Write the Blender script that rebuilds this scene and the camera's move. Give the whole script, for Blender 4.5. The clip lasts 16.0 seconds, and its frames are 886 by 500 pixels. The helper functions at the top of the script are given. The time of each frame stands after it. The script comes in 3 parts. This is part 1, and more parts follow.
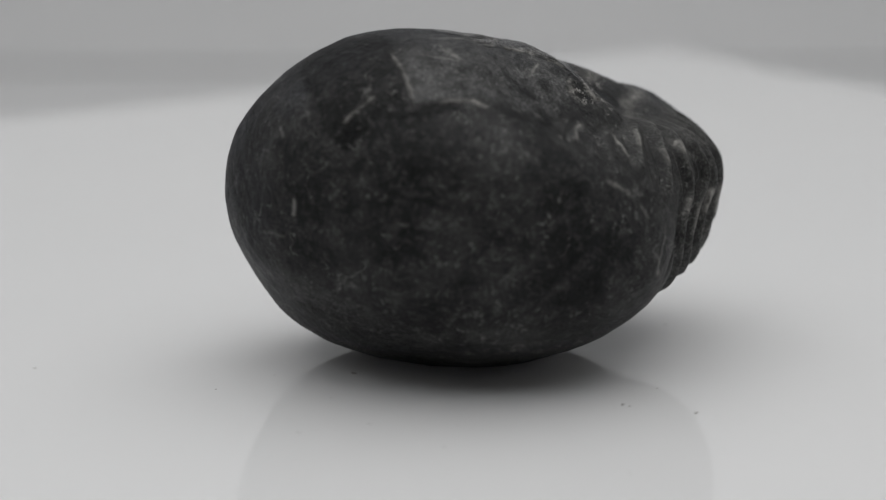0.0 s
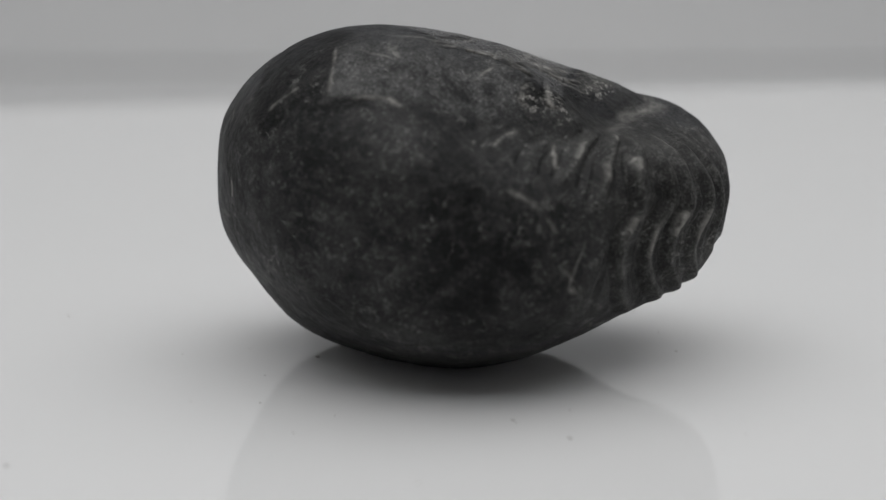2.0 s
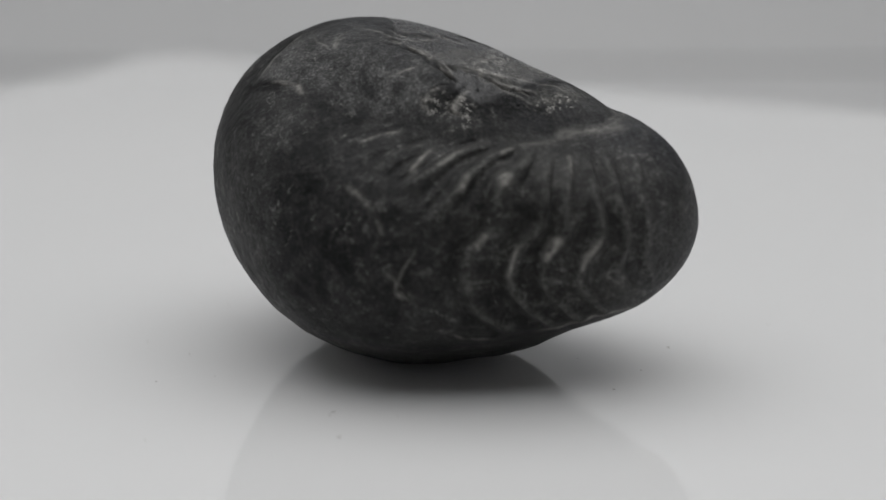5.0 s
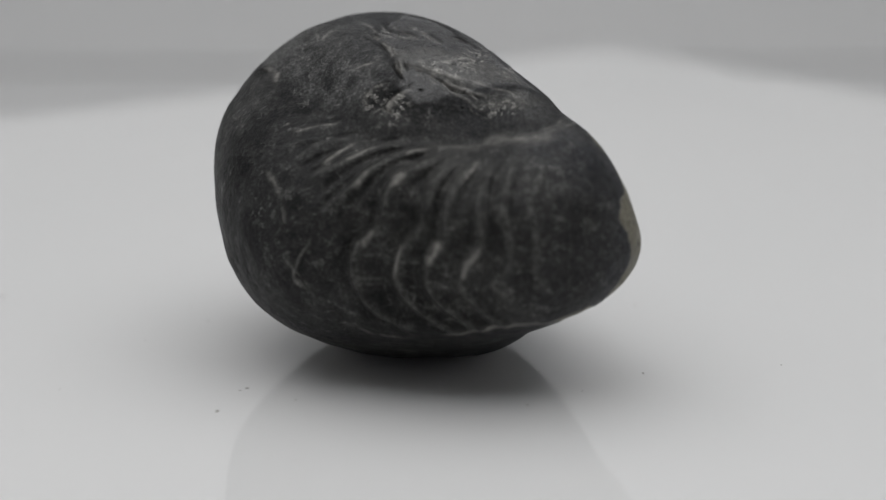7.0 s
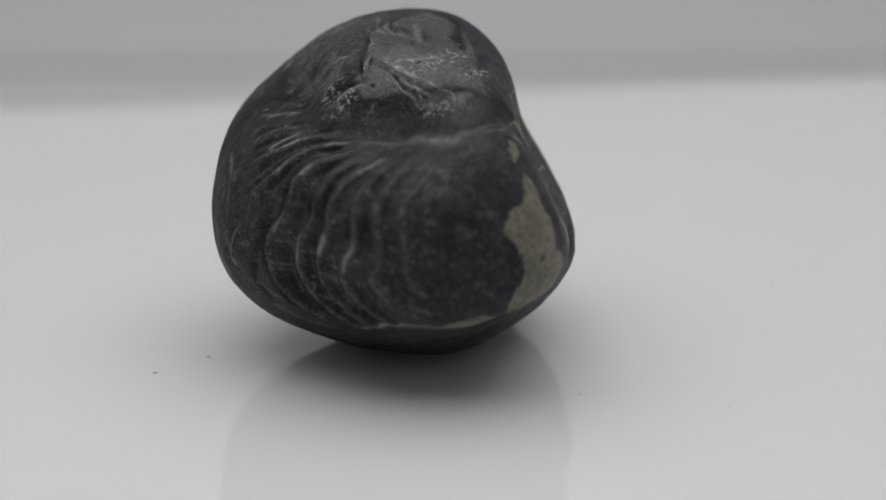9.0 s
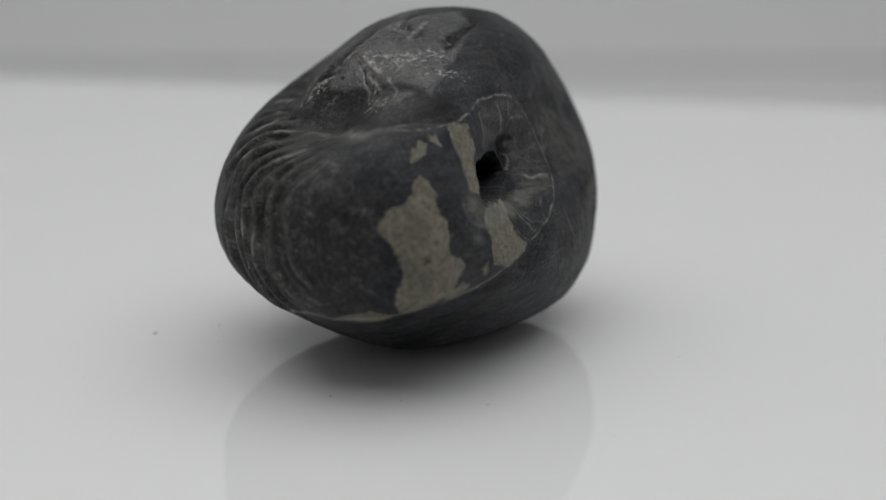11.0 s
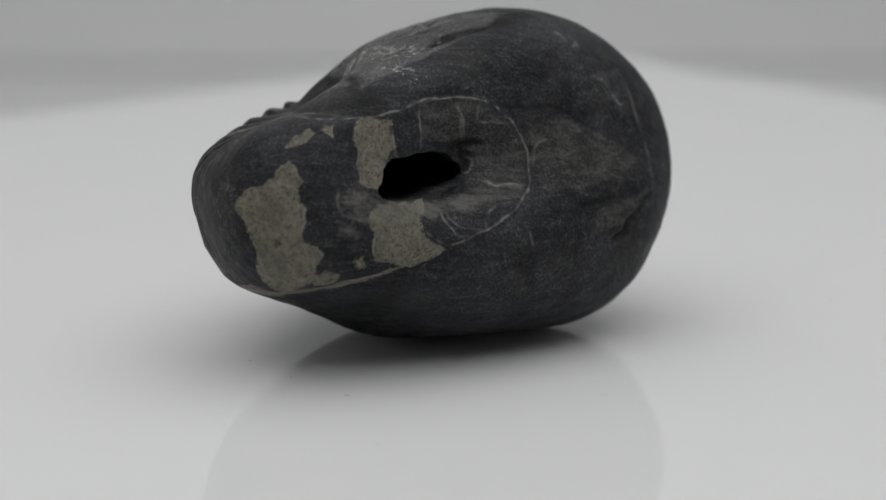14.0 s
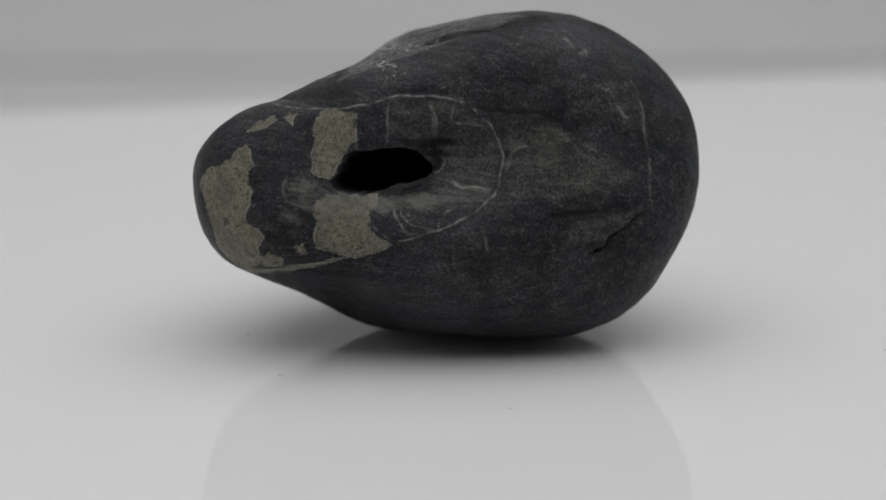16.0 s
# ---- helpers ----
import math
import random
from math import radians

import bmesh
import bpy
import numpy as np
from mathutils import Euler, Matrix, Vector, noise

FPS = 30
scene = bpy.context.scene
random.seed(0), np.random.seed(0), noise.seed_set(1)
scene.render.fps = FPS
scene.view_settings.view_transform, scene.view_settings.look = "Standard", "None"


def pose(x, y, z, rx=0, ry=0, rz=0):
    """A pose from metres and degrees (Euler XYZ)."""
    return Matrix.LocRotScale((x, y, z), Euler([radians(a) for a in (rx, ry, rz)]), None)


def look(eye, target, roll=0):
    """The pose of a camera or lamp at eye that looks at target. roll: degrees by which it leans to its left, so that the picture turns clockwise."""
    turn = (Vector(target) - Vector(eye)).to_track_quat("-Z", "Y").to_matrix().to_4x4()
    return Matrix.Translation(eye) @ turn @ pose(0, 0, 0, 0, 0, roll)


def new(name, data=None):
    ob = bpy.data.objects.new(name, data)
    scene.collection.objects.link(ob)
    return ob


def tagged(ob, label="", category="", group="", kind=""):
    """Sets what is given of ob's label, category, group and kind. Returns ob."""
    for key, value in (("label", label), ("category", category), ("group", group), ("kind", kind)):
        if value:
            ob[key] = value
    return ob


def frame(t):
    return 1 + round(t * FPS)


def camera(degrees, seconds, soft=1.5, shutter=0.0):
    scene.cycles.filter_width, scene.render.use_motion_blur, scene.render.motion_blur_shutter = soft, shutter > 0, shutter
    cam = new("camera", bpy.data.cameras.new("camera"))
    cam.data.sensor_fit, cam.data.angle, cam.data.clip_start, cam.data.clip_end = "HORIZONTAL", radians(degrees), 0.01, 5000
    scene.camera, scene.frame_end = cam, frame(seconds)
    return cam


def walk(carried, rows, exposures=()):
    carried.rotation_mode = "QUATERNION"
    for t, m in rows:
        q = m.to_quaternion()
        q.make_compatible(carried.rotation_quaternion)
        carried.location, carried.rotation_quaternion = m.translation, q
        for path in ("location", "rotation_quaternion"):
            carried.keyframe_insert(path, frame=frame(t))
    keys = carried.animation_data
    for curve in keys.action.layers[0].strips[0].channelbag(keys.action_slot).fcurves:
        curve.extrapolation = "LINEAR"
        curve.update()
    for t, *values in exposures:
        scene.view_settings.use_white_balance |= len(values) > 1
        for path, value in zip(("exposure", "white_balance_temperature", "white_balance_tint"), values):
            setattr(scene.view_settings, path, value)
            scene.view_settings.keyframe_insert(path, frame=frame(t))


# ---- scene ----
# A dark fossil stone on a white acrylic board that turns slowly before a fixed camera.
TURN = -12.403         # degrees a second, seen from above
EYE = (0.0, -0.2, 0.06024)

cam = camera(25.25, 16.0)
cam.data.dof.use_dof = True
cam.data.dof.focus_distance = 0.196
cam.data.dof.aperture_fstop = 16.0
_view = look(EYE, (-0.008699, 0.769469, -0.184817), -0.276)
walk(cam, [(0, _view), (16, _view)], exposures=[(0, 0.0), (16, 0.0)])

# ---- light: one broad overhead diffuser, unseen panels added round it ----
world = bpy.data.worlds.new("world")
scene.world = world
world.use_nodes = True
world.node_tree.nodes["Background"].inputs[0].default_value = (0.75, 0.77, 0.8, 1)
world.node_tree.nodes["Background"].inputs[1].default_value = 0.02


def area_lamp(name, m, size_x, size_y, watts, colour):
    data = bpy.data.lights.new(name, "AREA")
    data.shape, data.size, data.size_y, data.energy, data.color = "RECTANGLE", size_x, size_y, watts, colour
    ob = new(name, data)
    ob.matrix_world = m
    return ob


area_lamp("softbox_lamp", pose(0, 0.0, 0.62), 1.05, 0.95, 4.22, (1.0, 1.0, 1.0))


# ---- materials ----
def material(name):
    m = bpy.data.materials.new(name)
    m.use_nodes = True
    nt = m.node_tree
    return m, nt, nt.nodes["Principled BSDF"]


def node(nt, kind, **values):
    n = nt.nodes.new(kind)
    for key, value in values.items():
        n.inputs[key.replace("_", " ")].default_value = value
    return n


def noise_tex(nt, scale, detail=4.0, rough=0.55, source=None):
    n = node(nt, "ShaderNodeTexNoise", Scale=scale, Detail=detail, Roughness=rough)
    if source is None:
        source = nt.nodes.new("ShaderNodeTexCoord").outputs["Object"]
    nt.links.new(source, n.inputs["Vector"])
    return n.outputs["Fac"]


def ramp(nt, fac, stops):
    n = nt.nodes.new("ShaderNodeValToRGB")
    el = n.color_ramp.elements
    while len(el) < len(stops):
        el.new(0.5)
    for e, (p, v) in zip(el, stops):
        e.position = p
        e.color = (v, v, v, 1) if isinstance(v, float) else (*v, 1)
    nt.links.new(fac, n.inputs["Fac"])
    return n.outputs["Color"]


def mix(nt, fac, a, b):
    n = nt.nodes.new("ShaderNodeMix")
    n.data_type = "RGBA"
    for sock, value in ((n.inputs["Factor"], fac), (n.inputs["A"], a), (n.inputs["B"], b)):
        if isinstance(value, (float, int)):
            sock.default_value = value
        elif isinstance(value, tuple):
            sock.default_value = (*value, 1)
        else:
            nt.links.new(value, sock)
    return n.outputs["Result"]


def math_node(nt, op, a, b=0.0, clamp=False):
    n = nt.nodes.new("ShaderNodeMath")
    n.operation, n.use_clamp = op, clamp
    for sock, value in ((n.inputs[0], a), (n.inputs[1], b)):
        if isinstance(value, (float, int)):
            sock.default_value = value
        else:
            nt.links.new(value, sock)
    return n.outputs[0]


def bump(nt, bsdf, height, strength, distance):
    n = node(nt, "ShaderNodeBump", Strength=strength, Distance=distance)
    nt.links.new(height, n.inputs["Height"])
    nt.links.new(n.outputs["Normal"], bsdf.inputs["Normal"])


def plain(name, low, high, scale, rough, relief=0.0, ior=1.5):
    m, nt, b = material(name)
    f = noise_tex(nt, scale)
    nt.links.new(ramp(nt, f, [(0.3, low), (0.7, high)]), b.inputs["Base Color"])
    b.inputs["Roughness"].default_value, b.inputs["IOR"].default_value = rough, ior
    if relief:
        bump(nt, b, noise_tex(nt, scale * 25), 0.3, relief)
    return m


def acrylic():
    m, nt, b = material("white_acrylic")
    nt.links.new(ramp(nt, noise_tex(nt, 9.0), [(0.3, (0.782, 0.785, 0.787)), (0.7, (0.80, 0.80, 0.80))]), b.inputs["Base Color"])
    nt.links.new(ramp(nt, noise_tex(nt, 60.0), [(0.35, 0.008), (0.75, 0.02)]), b.inputs["Roughness"])
    b.inputs["IOR"].default_value = 1.49
    bump(nt, b, noise_tex(nt, 35.0, 2.0), 0.02, 0.0002)
    return m


ACRYLIC = acrylic()
PAPER = plain("grey_backdrop_paper", (0.565, 0.567, 0.57), (0.60, 0.60, 0.602), 3.0, 0.9, 0.0003)
# matt white for the added bounce panels and the turntable base
MATT_WHITE = plain("matt_white", (0.74, 0.74, 0.745), (0.78, 0.78, 0.78), 4.0, 0.95, 0.0004)
DARK_SIDE = plain("dark_room_side", (0.018, 0.018, 0.019), (0.03, 0.03, 0.03), 40.0, 0.95, 0.0003)
DUST = plain("grey_brown_dust", (0.22, 0.21, 0.2), (0.42, 0.4, 0.38), 900.0, 0.9)


# ---- building helpers ----
def link(name, bm, mat, parent=None, label="", smooth=False):
    me = bpy.data.meshes.new(name)
    bm.to_mesh(me)
    bm.free()
    me.materials.append(mat)
    if smooth:
        me.shade_smooth()
    ob = new(name, me)
    ob.parent = parent
    return tagged(ob, label=label)


def slab(bm, lo, hi):
    m = Matrix.LocRotScale([(a + b) / 2 for a, b in zip(lo, hi)], None, [b - a for a, b in zip(lo, hi)])
    return bmesh.ops.create_cube(bm, size=1, matrix=m)["verts"]


# ---- the setting: paper backdrop, and unseen panels added to shape the light ----
def setting():
    bm = bmesh.new()
    slab(bm, (-0.6, -0.5, -0.08), (0.6, 0.85, -0.05))
    tagged(link("floor", bm, PAPER), label="light grey paper sheet under the turning board", category="backdrop", kind="structure")
    # backdrop rises from the table in a sweep
    bm = bmesh.new()
    prof = [(0.50, -0.048)]
    prof += [(0.50 + 0.2 * math.sin(a), 0.152 - 0.2 * math.cos(a)) for a in (math.pi / 2 * k / 16 for k in range(17))]
    prof += [(0.70, 0.70)]
    prof += [(y + 0.006 * (1 if y > 0.6 else 0.2), z - 0.004 * (z < 0.1)) for y, z in reversed(prof)]
    ends = [[bm.verts.new((x, y, z)) for y, z in prof] for x in (-0.59, 0.59)]
    n = len(prof)
    for k in range(n):
        bm.faces.new((ends[0][k], ends[0][(k + 1) % n], ends[1][(k + 1) % n], ends[1][k]))
    bm.faces.new(ends[0][::-1])
    bm.faces.new(ends[1])
    bmesh.ops.recalc_face_normals(bm, faces=bm.faces)
    tagged(link("backdrop", bm, PAPER), label="plain grey paper backdrop sweeping up behind the board", category="backdrop", kind="structure")
    # unseen white panels, added at the sides, back and top to bounce light
    for name, lo, hi in (("panel_west", (-0.63, -0.5, -0.08), (-0.6, 0.85, 0.72)), ("panel_east", (0.6, -0.5, -0.08), (0.63, 0.85, 0.72)),
                         ("panel_north", (-0.63, 0.85, -0.08), (0.63, 0.88, 0.72))):
        bm = bmesh.new()
        slab(bm, lo, hi)
        tagged(link(name, bm, MATT_WHITE), label="white fabric wall of the photo tent", category="wall", kind="structure")
    # unseen black panel, added to keep low light off the stone's front
    bm = bmesh.new()
    slab(bm, (-0.63, -0.53, -0.08), (0.63, -0.5, 0.72))
    tagged(link("dark_panel_south", bm, DARK_SIDE), label="black fabric front curtain of the photo tent", category="wall", kind="structure")
    bm = bmesh.new()
    slab(bm, (-0.63, -0.53, 0.72), (0.63, 0.88, 0.74))
    tagged(link("ceiling", bm, MATT_WHITE), label="white fabric roof of the photo tent", category="ceiling", kind="structure")


setting()


# ---- the turning board ----
def turning_board():
    root = tagged(new("turntable"), label="square white glossy acrylic turntable board turning slowly", category="turntable")
    bm = bmesh.new()
    h, r = 0.151, 0.004
    rim = []
    for cx, cy, a0 in ((h - r, h - r, 0), (r - h, h - r, 90), (r - h, r - h, 180), (h - r, r - h, 270)):
        rim += [(cx + r * math.cos(radians(a0 + 15 * k)), cy + r * math.sin(radians(a0 + 15 * k))) for k in range(7)]
    top = bm.faces.new([bm.verts.new((x, y, 0.0)) for x, y in rim])
    out = bmesh.ops.extrude_face_region(bm, geom=[top])
    bmesh.ops.translate(bm, vec=(0, 0, -0.005), verts=[v for v in out["geom"] if isinstance(v, bmesh.types.BMVert)])
    bmesh.ops.recalc_face_normals(bm, faces=bm.faces)
    edges = [e for e in bm.edges if abs(e.verts[0].co.z - e.verts[1].co.z) < 1e-6]
    bmesh.ops.bevel(bm, geom=edges, offset=0.0006, segments=2, affect="EDGES")
    link("top_plate", bm, ACRYLIC, root)
    bm = bmesh.new()
    for r1, r2, z1, depth in ((0.09, 0.09, -0.0125, 0.015), (0.07, 0.10, -0.035, 0.03)):
        bmesh.ops.create_cone(bm, cap_ends=True, segments=64, radius1=r2, radius2=r1, depth=depth, matrix=Matrix.Translation((0, 0, z1)))
    link("base", bm, MATT_WHITE, root)
    return root


board = turning_board()


# ---- the stone ----
SHAPE = (
    3.5047, -0.0804, -0.0270, 0.0843, 0.0027, 0.0202, -0.0197, 0.0070, -0.0169,
    -0.0272, -0.0782, -0.0340, 0.0078, -0.1380, -0.0133, -0.0397, 0.0361, 0.0078,
    0.0083, 0.0011, -0.0159, 0.0277, -0.0092, -0.0088, 0.0060, -0.0589, 0.0279,
    0.0175, 0.1191, -0.0089, -0.0172, -0.0293, -0.0220, -0.0044, -0.0026, 0.0167,
    -0.0171, 0.0076, 0.0085, -0.1434, 0.1043, -0.0183, 0.0033, 0.0025, 0.0027,
    0.0061, -0.0239, 0.0011, -0.0126, 0.0092, 0.0076, -0.0072, -0.0201, 0.0069,
    -0.0392, 0.0028, -0.0076, 0.0082, -0.0101, 0.0041, -0.0103, 0.0162, -0.0077,
    0.0009, -0.0299, -0.0023, -0.0089, -0.0033, -0.0046, 0.0236, -0.0026, 0.0100,
    -0.0023, 0.0020, -0.0097, 0.0027, 0.0146, -0.0110, 0.0038, -0.0048, -0.0039)
CENTRE = np.array((2.04, -4.76, 16.57))
AXES = np.array(((25.32, 2.91, -0.42), (2.91, 18.60, -0.94), (-0.42, -0.94, 16.55)))


def harmonics(u):
    """Real spherical harmonics up to degree 8 for unit vectors u."""
    x, y, z = u.T
    lon, s, top, out, pmm = np.arctan2(y, x), np.sqrt(np.maximum(1 - z * z, 1e-12)), 8, [], np.ones_like(z)
    for m in range(top + 1):
        if m:
            pmm = pmm * (2 * m - 1) * s
        p0, p1 = pmm, z * (2 * m + 1) * pmm
        for k in range(m, top + 1):
            p = p0 if k == m else p1
            if k > m + 1:
                p0, p1 = p1, (z * (2 * k - 1) * p1 - (k + m - 1) * p0) / (k - m)
                p = p1
            f = math.sqrt((2 * k + 1) / (4 * math.pi) * math.factorial(k - m) / math.factorial(k + m))
            if m == 0:
                out.append(f * p)
            else:
                out += [f * 1.41421 * p * np.cos(m * lon), f * 1.41421 * p * np.sin(m * lon)]
    return out


def surface(u):
    """Points of the smooth stone, in millimetres, for unit vectors u."""
    r = sum(c * h for c, h in zip(SHAPE, harmonics(u)))
    return CENTRE + (u * r[:, None]) @ AXES.T


def cube_sphere(n):
    """Unit vectors and quads of a cube with n cells along an edge, blown up to a sphere."""
    t = np.tan((np.arange(n + 1) / n * 2 - 1) * math.pi / 4)
    a, b = np.meshgrid(t, t, indexing="ij")
    one = np.ones_like(a)
    pts, quads = [], []
    cell = (np.arange(n)[:, None] * (n + 1) + np.arange(n)).ravel()
    quad = np.stack([cell, cell + n + 1, cell + n + 2, cell + 1], 1)
    for k, f in enumerate(((one, a, b), (-one, b, a), (b, one, a), (a, -one, b), (a, b, one), (b, a, -one))):
        pts.append(np.stack([c.ravel() for c in f], 1))
        quads.append(quad + k * (n + 1) ** 2)
    u = np.concatenate(pts)
    u /= np.linalg.norm(u, axis=1)[:, None]
    key, first, back = np.unique(np.round(u * 1e6).astype(np.int64), axis=0, return_index=True, return_inverse=True)
    return u[first], back.ravel()[np.concatenate(quads)]


CELLS = 350


def way(points):
    """Unit vectors for places on the stone, given as longitude and latitude in degrees."""
    a = np.radians(np.array(points, float))
    return np.stack([np.cos(a[:, 1]) * np.cos(a[:, 0]), np.cos(a[:, 1]) * np.sin(a[:, 0]), np.sin(a[:, 1])], 1)


def smooth_line(points, step=0.25):
    """A smooth line on the stone through the given places, in millimetres."""
    u = way(points)
    v = np.vstack([2 * u[0] - u[1], u, 2 * u[-1] - u[-2]])
    t = np.linspace(0, 1, 8, endpoint=False)[:, None]
    out = [0.5 * (2 * b + (c - a) * t + (2 * a - 5 * b + 4 * c - d) * t ** 2 + (3 * b - a - 3 * c + d) * t ** 3) for a, b, c, d in zip(v, v[1:], v[2:], v[3:])]
    w = np.vstack(out + [u[-1:]])
    p = surface(w / np.linalg.norm(w, axis=1)[:, None])
    d = np.r_[0, np.cumsum(np.linalg.norm(np.diff(p, axis=0), axis=1))]
    s = np.linspace(0, d[-1], max(4, int(d[-1] / step)))
    return np.stack([np.interp(s, d, p[:, k]) for k in range(3)], 1), s / d[-1]


def lattice_noise(p, seed):
    """Smooth value noise, about -1 to 1, one cell a unit."""
    tab = np.random.default_rng(seed).uniform(-1, 1, 4096)
    i = np.floor(p).astype(np.int64)
    f = p - i
    f = f * f * (3 - 2 * f)
    out = 0
    for k in range(8):
        o = np.array((k & 1, k >> 1 & 1, k >> 2))
        h = (i + o) @ np.array((73, 1259, 2741)) % 4096
        out = out + tab[h] * np.prod(np.where(o, f, 1 - f), axis=1)
    return out


def sculpt(u):
    """The stone's points in millimetres for unit vectors u, and the marks on its surface."""
    base = surface(u)
    out = base - CENTRE
    out = out / np.linalg.norm(out, axis=1)[:, None]
    lift = np.zeros(len(u))
    marks = {k: np.zeros(len(u)) for k in ("vein", "cavity", "wear_glint")}
    marks.update({k: np.full(len(u), -2.0) for k in ("mineral", "hole", "pit", "pale", "dark", "gloss", "speck", "facet", "band")})
    wob = np.stack([lattice_noise(base / 1.3, s) for s in (1, 2, 3)], 1) * 0.22 + np.stack([lattice_noise(base / 0.45, s) for s in (4, 5, 6)], 1) * 0.07
    rough = base + wob
    regions = []

    def near(points, reach, source):
        line, s = smooth_line(points)
        box = np.where(np.all((source > line.min(0) - reach) & (source < line.max(0) + reach), axis=1))[0]
        best, at = np.full(len(box), 1e9), np.zeros(len(box), int)
        for k, q in enumerate(line):
            d = ((source[box] - q) ** 2).sum(1)
            m = d < best
            best[m], at[m] = d[m], k
        q = line[at]
        side = ((source[box] - q) * np.cross(np.gradient(line, axis=0)[at], q - CENTRE)).sum(1)
        return box, np.sqrt(best), np.clip(np.minimum(s[at], 1 - s[at]) * 6 + 0.15, 0, 1), side > 0

    def relief(points, width, height):
        k, d, fade, _ = near(points, width * 2.6, base)
        lift[k] += height * (0.8 if width > 1.8 else fade) * np.exp(-(d / width) ** 2)

    def rib(points, width, height):
        # a steep scarp with a groove before it and a long back behind it
        k, d, fade, behind = near(points, width * 5, base + 0.4 * wob)
        back = np.exp(-(d / width / 2.0) ** 2)
        front = np.exp(-(d / width / 0.75) ** 2) - 0.55 * np.exp(-((d - 1.9 * width) / width / 0.8) ** 2)
        fade = fade ** 2
        lift[k] += 1.1 * height * fade * np.where(behind, back, front)
        # mask for the crest's rubbed edge and its painted highlight
        marks["wear_glint"][k] = np.maximum(marks["wear_glint"][k], fade * np.exp(-(d / width / np.where(behind, 1.1, 0.6)) ** 2))

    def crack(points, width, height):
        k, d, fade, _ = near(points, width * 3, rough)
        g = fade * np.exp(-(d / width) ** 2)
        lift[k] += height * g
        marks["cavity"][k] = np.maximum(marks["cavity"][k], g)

    def vein(points, width, amount):
        k, d, fade, _ = near(points, width * 3.5, rough)
        g = np.clip(amount * 1.35 * fade * np.exp(-(d / width / 1.15) ** 2), 0, 1)
        marks["vein"][k] = np.maximum(marks["vein"][k], g)
        lift[k] += 0.04 * g

    def patch(points, kind):
        q = surface(way(points))
        c = q.mean(0)
        n = (c - CENTRE) / np.linalg.norm(c - CENTRE)
        e1 = np.cross(n, (0.0, 0.0, 1.0))
        e1 /= np.linalg.norm(e1)
        e2 = np.cross(n, e1)
        q2 = np.stack([(q - c) @ e1, (q - c) @ e2], 1)
        k = np.where(((base - c) ** 2).sum(1) < (np.abs(q2).max() * 1.5 + 2.5) ** 2)[0]
        p = np.stack([(rough[k] - c) @ e1, (rough[k] - c) @ e2], 1)
        inside, best = np.zeros(len(k), bool), np.full(len(k), 1e9)
        for a, b in zip(q2, np.roll(q2, -1, 0)):
            ab = b - a
            t = np.clip(((p - a) @ ab) / (ab @ ab), 0, 1)
            best = np.minimum(best, np.linalg.norm(p - a - t[:, None] * ab, axis=1))
            cross = (a[1] > p[:, 1]) != (b[1] > p[:, 1])
            xs = a[0] + (p[:, 1] - a[1]) / (b[1] - a[1] if b[1] != a[1] else 1e-9) * ab[0]
            inside ^= cross & (p[:, 0] < xs)
        sd = np.clip(np.where(inside, best, -best), -2, 2)
        if kind in ("mineral", "hole"):
            regions.append((kind, k[sd > 0]))
        marks[kind][k] = np.maximum(marks[kind][k], sd)

    relief(((74.7, 41.1), (68.7, 38.9), (59.5, 37.5), (49.1, 36.5), (37.3, 37.6), (24.6, 39.4), (11.8, 40.1), (-2.1, 39.9), (-21.3, 37.6), (-44.6, 32.2)), 1.4, -0.5)  # crease where the whorl meets the older coil
    patch(((34.3, -25.5), (45.5, -20.0), (51.4, -23.2), (66.1, -18.7), (82.3, -13.5), (85.4, -13.2), (82.3, -14.8), (65.4, -21.1), (48.1, -28.0), (38.4, -28.8)), "mineral")
    patch(((72.7, 13.8), (74.1, 15.1), (78.7, 11.5), (78.8, 9.3), (77.2, 7.6), (77.8, 2.8), (73.8, 5.4), (70.9, 10.5)), "facet")
    patch(((77.2, 7.6), (88.6, 7.0), (102.3, 5.8), (118.0, 5.8), (117.6, 3.9), (102.6, 0.8), (90.5, 0.7), (87.6, 1.1), (77.8, 2.5)), "facet")
    patch(((125.3, 33.1), (139.2, 32.2), (146.9, 22.2), (153.7, 9.9), (152.4, 5.1), (136.5, 3.3), (123.0, 4.5)), "facet")
    patch(((132.2, -8.3), (140.2, -5.1), (153.9, -2.7), (153.5, -7.0), (145.1, -12.0), (136.2, -12.3)), "facet")
    vein(((30.3, 35.6), (55.6, 34.8), (69.1, 36.2), (77.7, 38.9), (86.8, 43.8), (98.0, 45.7), (108.2, 44.3), (115.4, 40.2), (119.8, 34.4), (122.6, 22.0), (120.6, 10.6), (117.3, 4.0), (114.8, 1.2), (111.9, -1.1), (104.9, -5.8), (98.4, -8.0), (90.6, -10.2), (85.4, -12.6), (77.4, -15.5), (68.6, -17.9), (54.6, -24.8), (47.7, -27.0)), 0.1, 0.75)
    vein(((86.7, 42.0), (86.6, 38.4), (87.6, 32.7)), 0.1, 0.55)
    vein(((99.2, 44.3), (101.0, 38.6), (101.4, 31.3)), 0.12, 0.6)
    vein(((108.0, 42.5), (107.1, 37.5), (112.5, 36.1), (118.4, 35.1)), 0.1, 0.55)
    vein(((106.9, 12.3), (111.7, 9.9), (117.5, 8.2)), 0.13, 0.7)
    vein(((93.2, 3.6), (94.9, -1.3), (98.6, -6.0), (103.8, -5.9)), 0.1, 0.65)
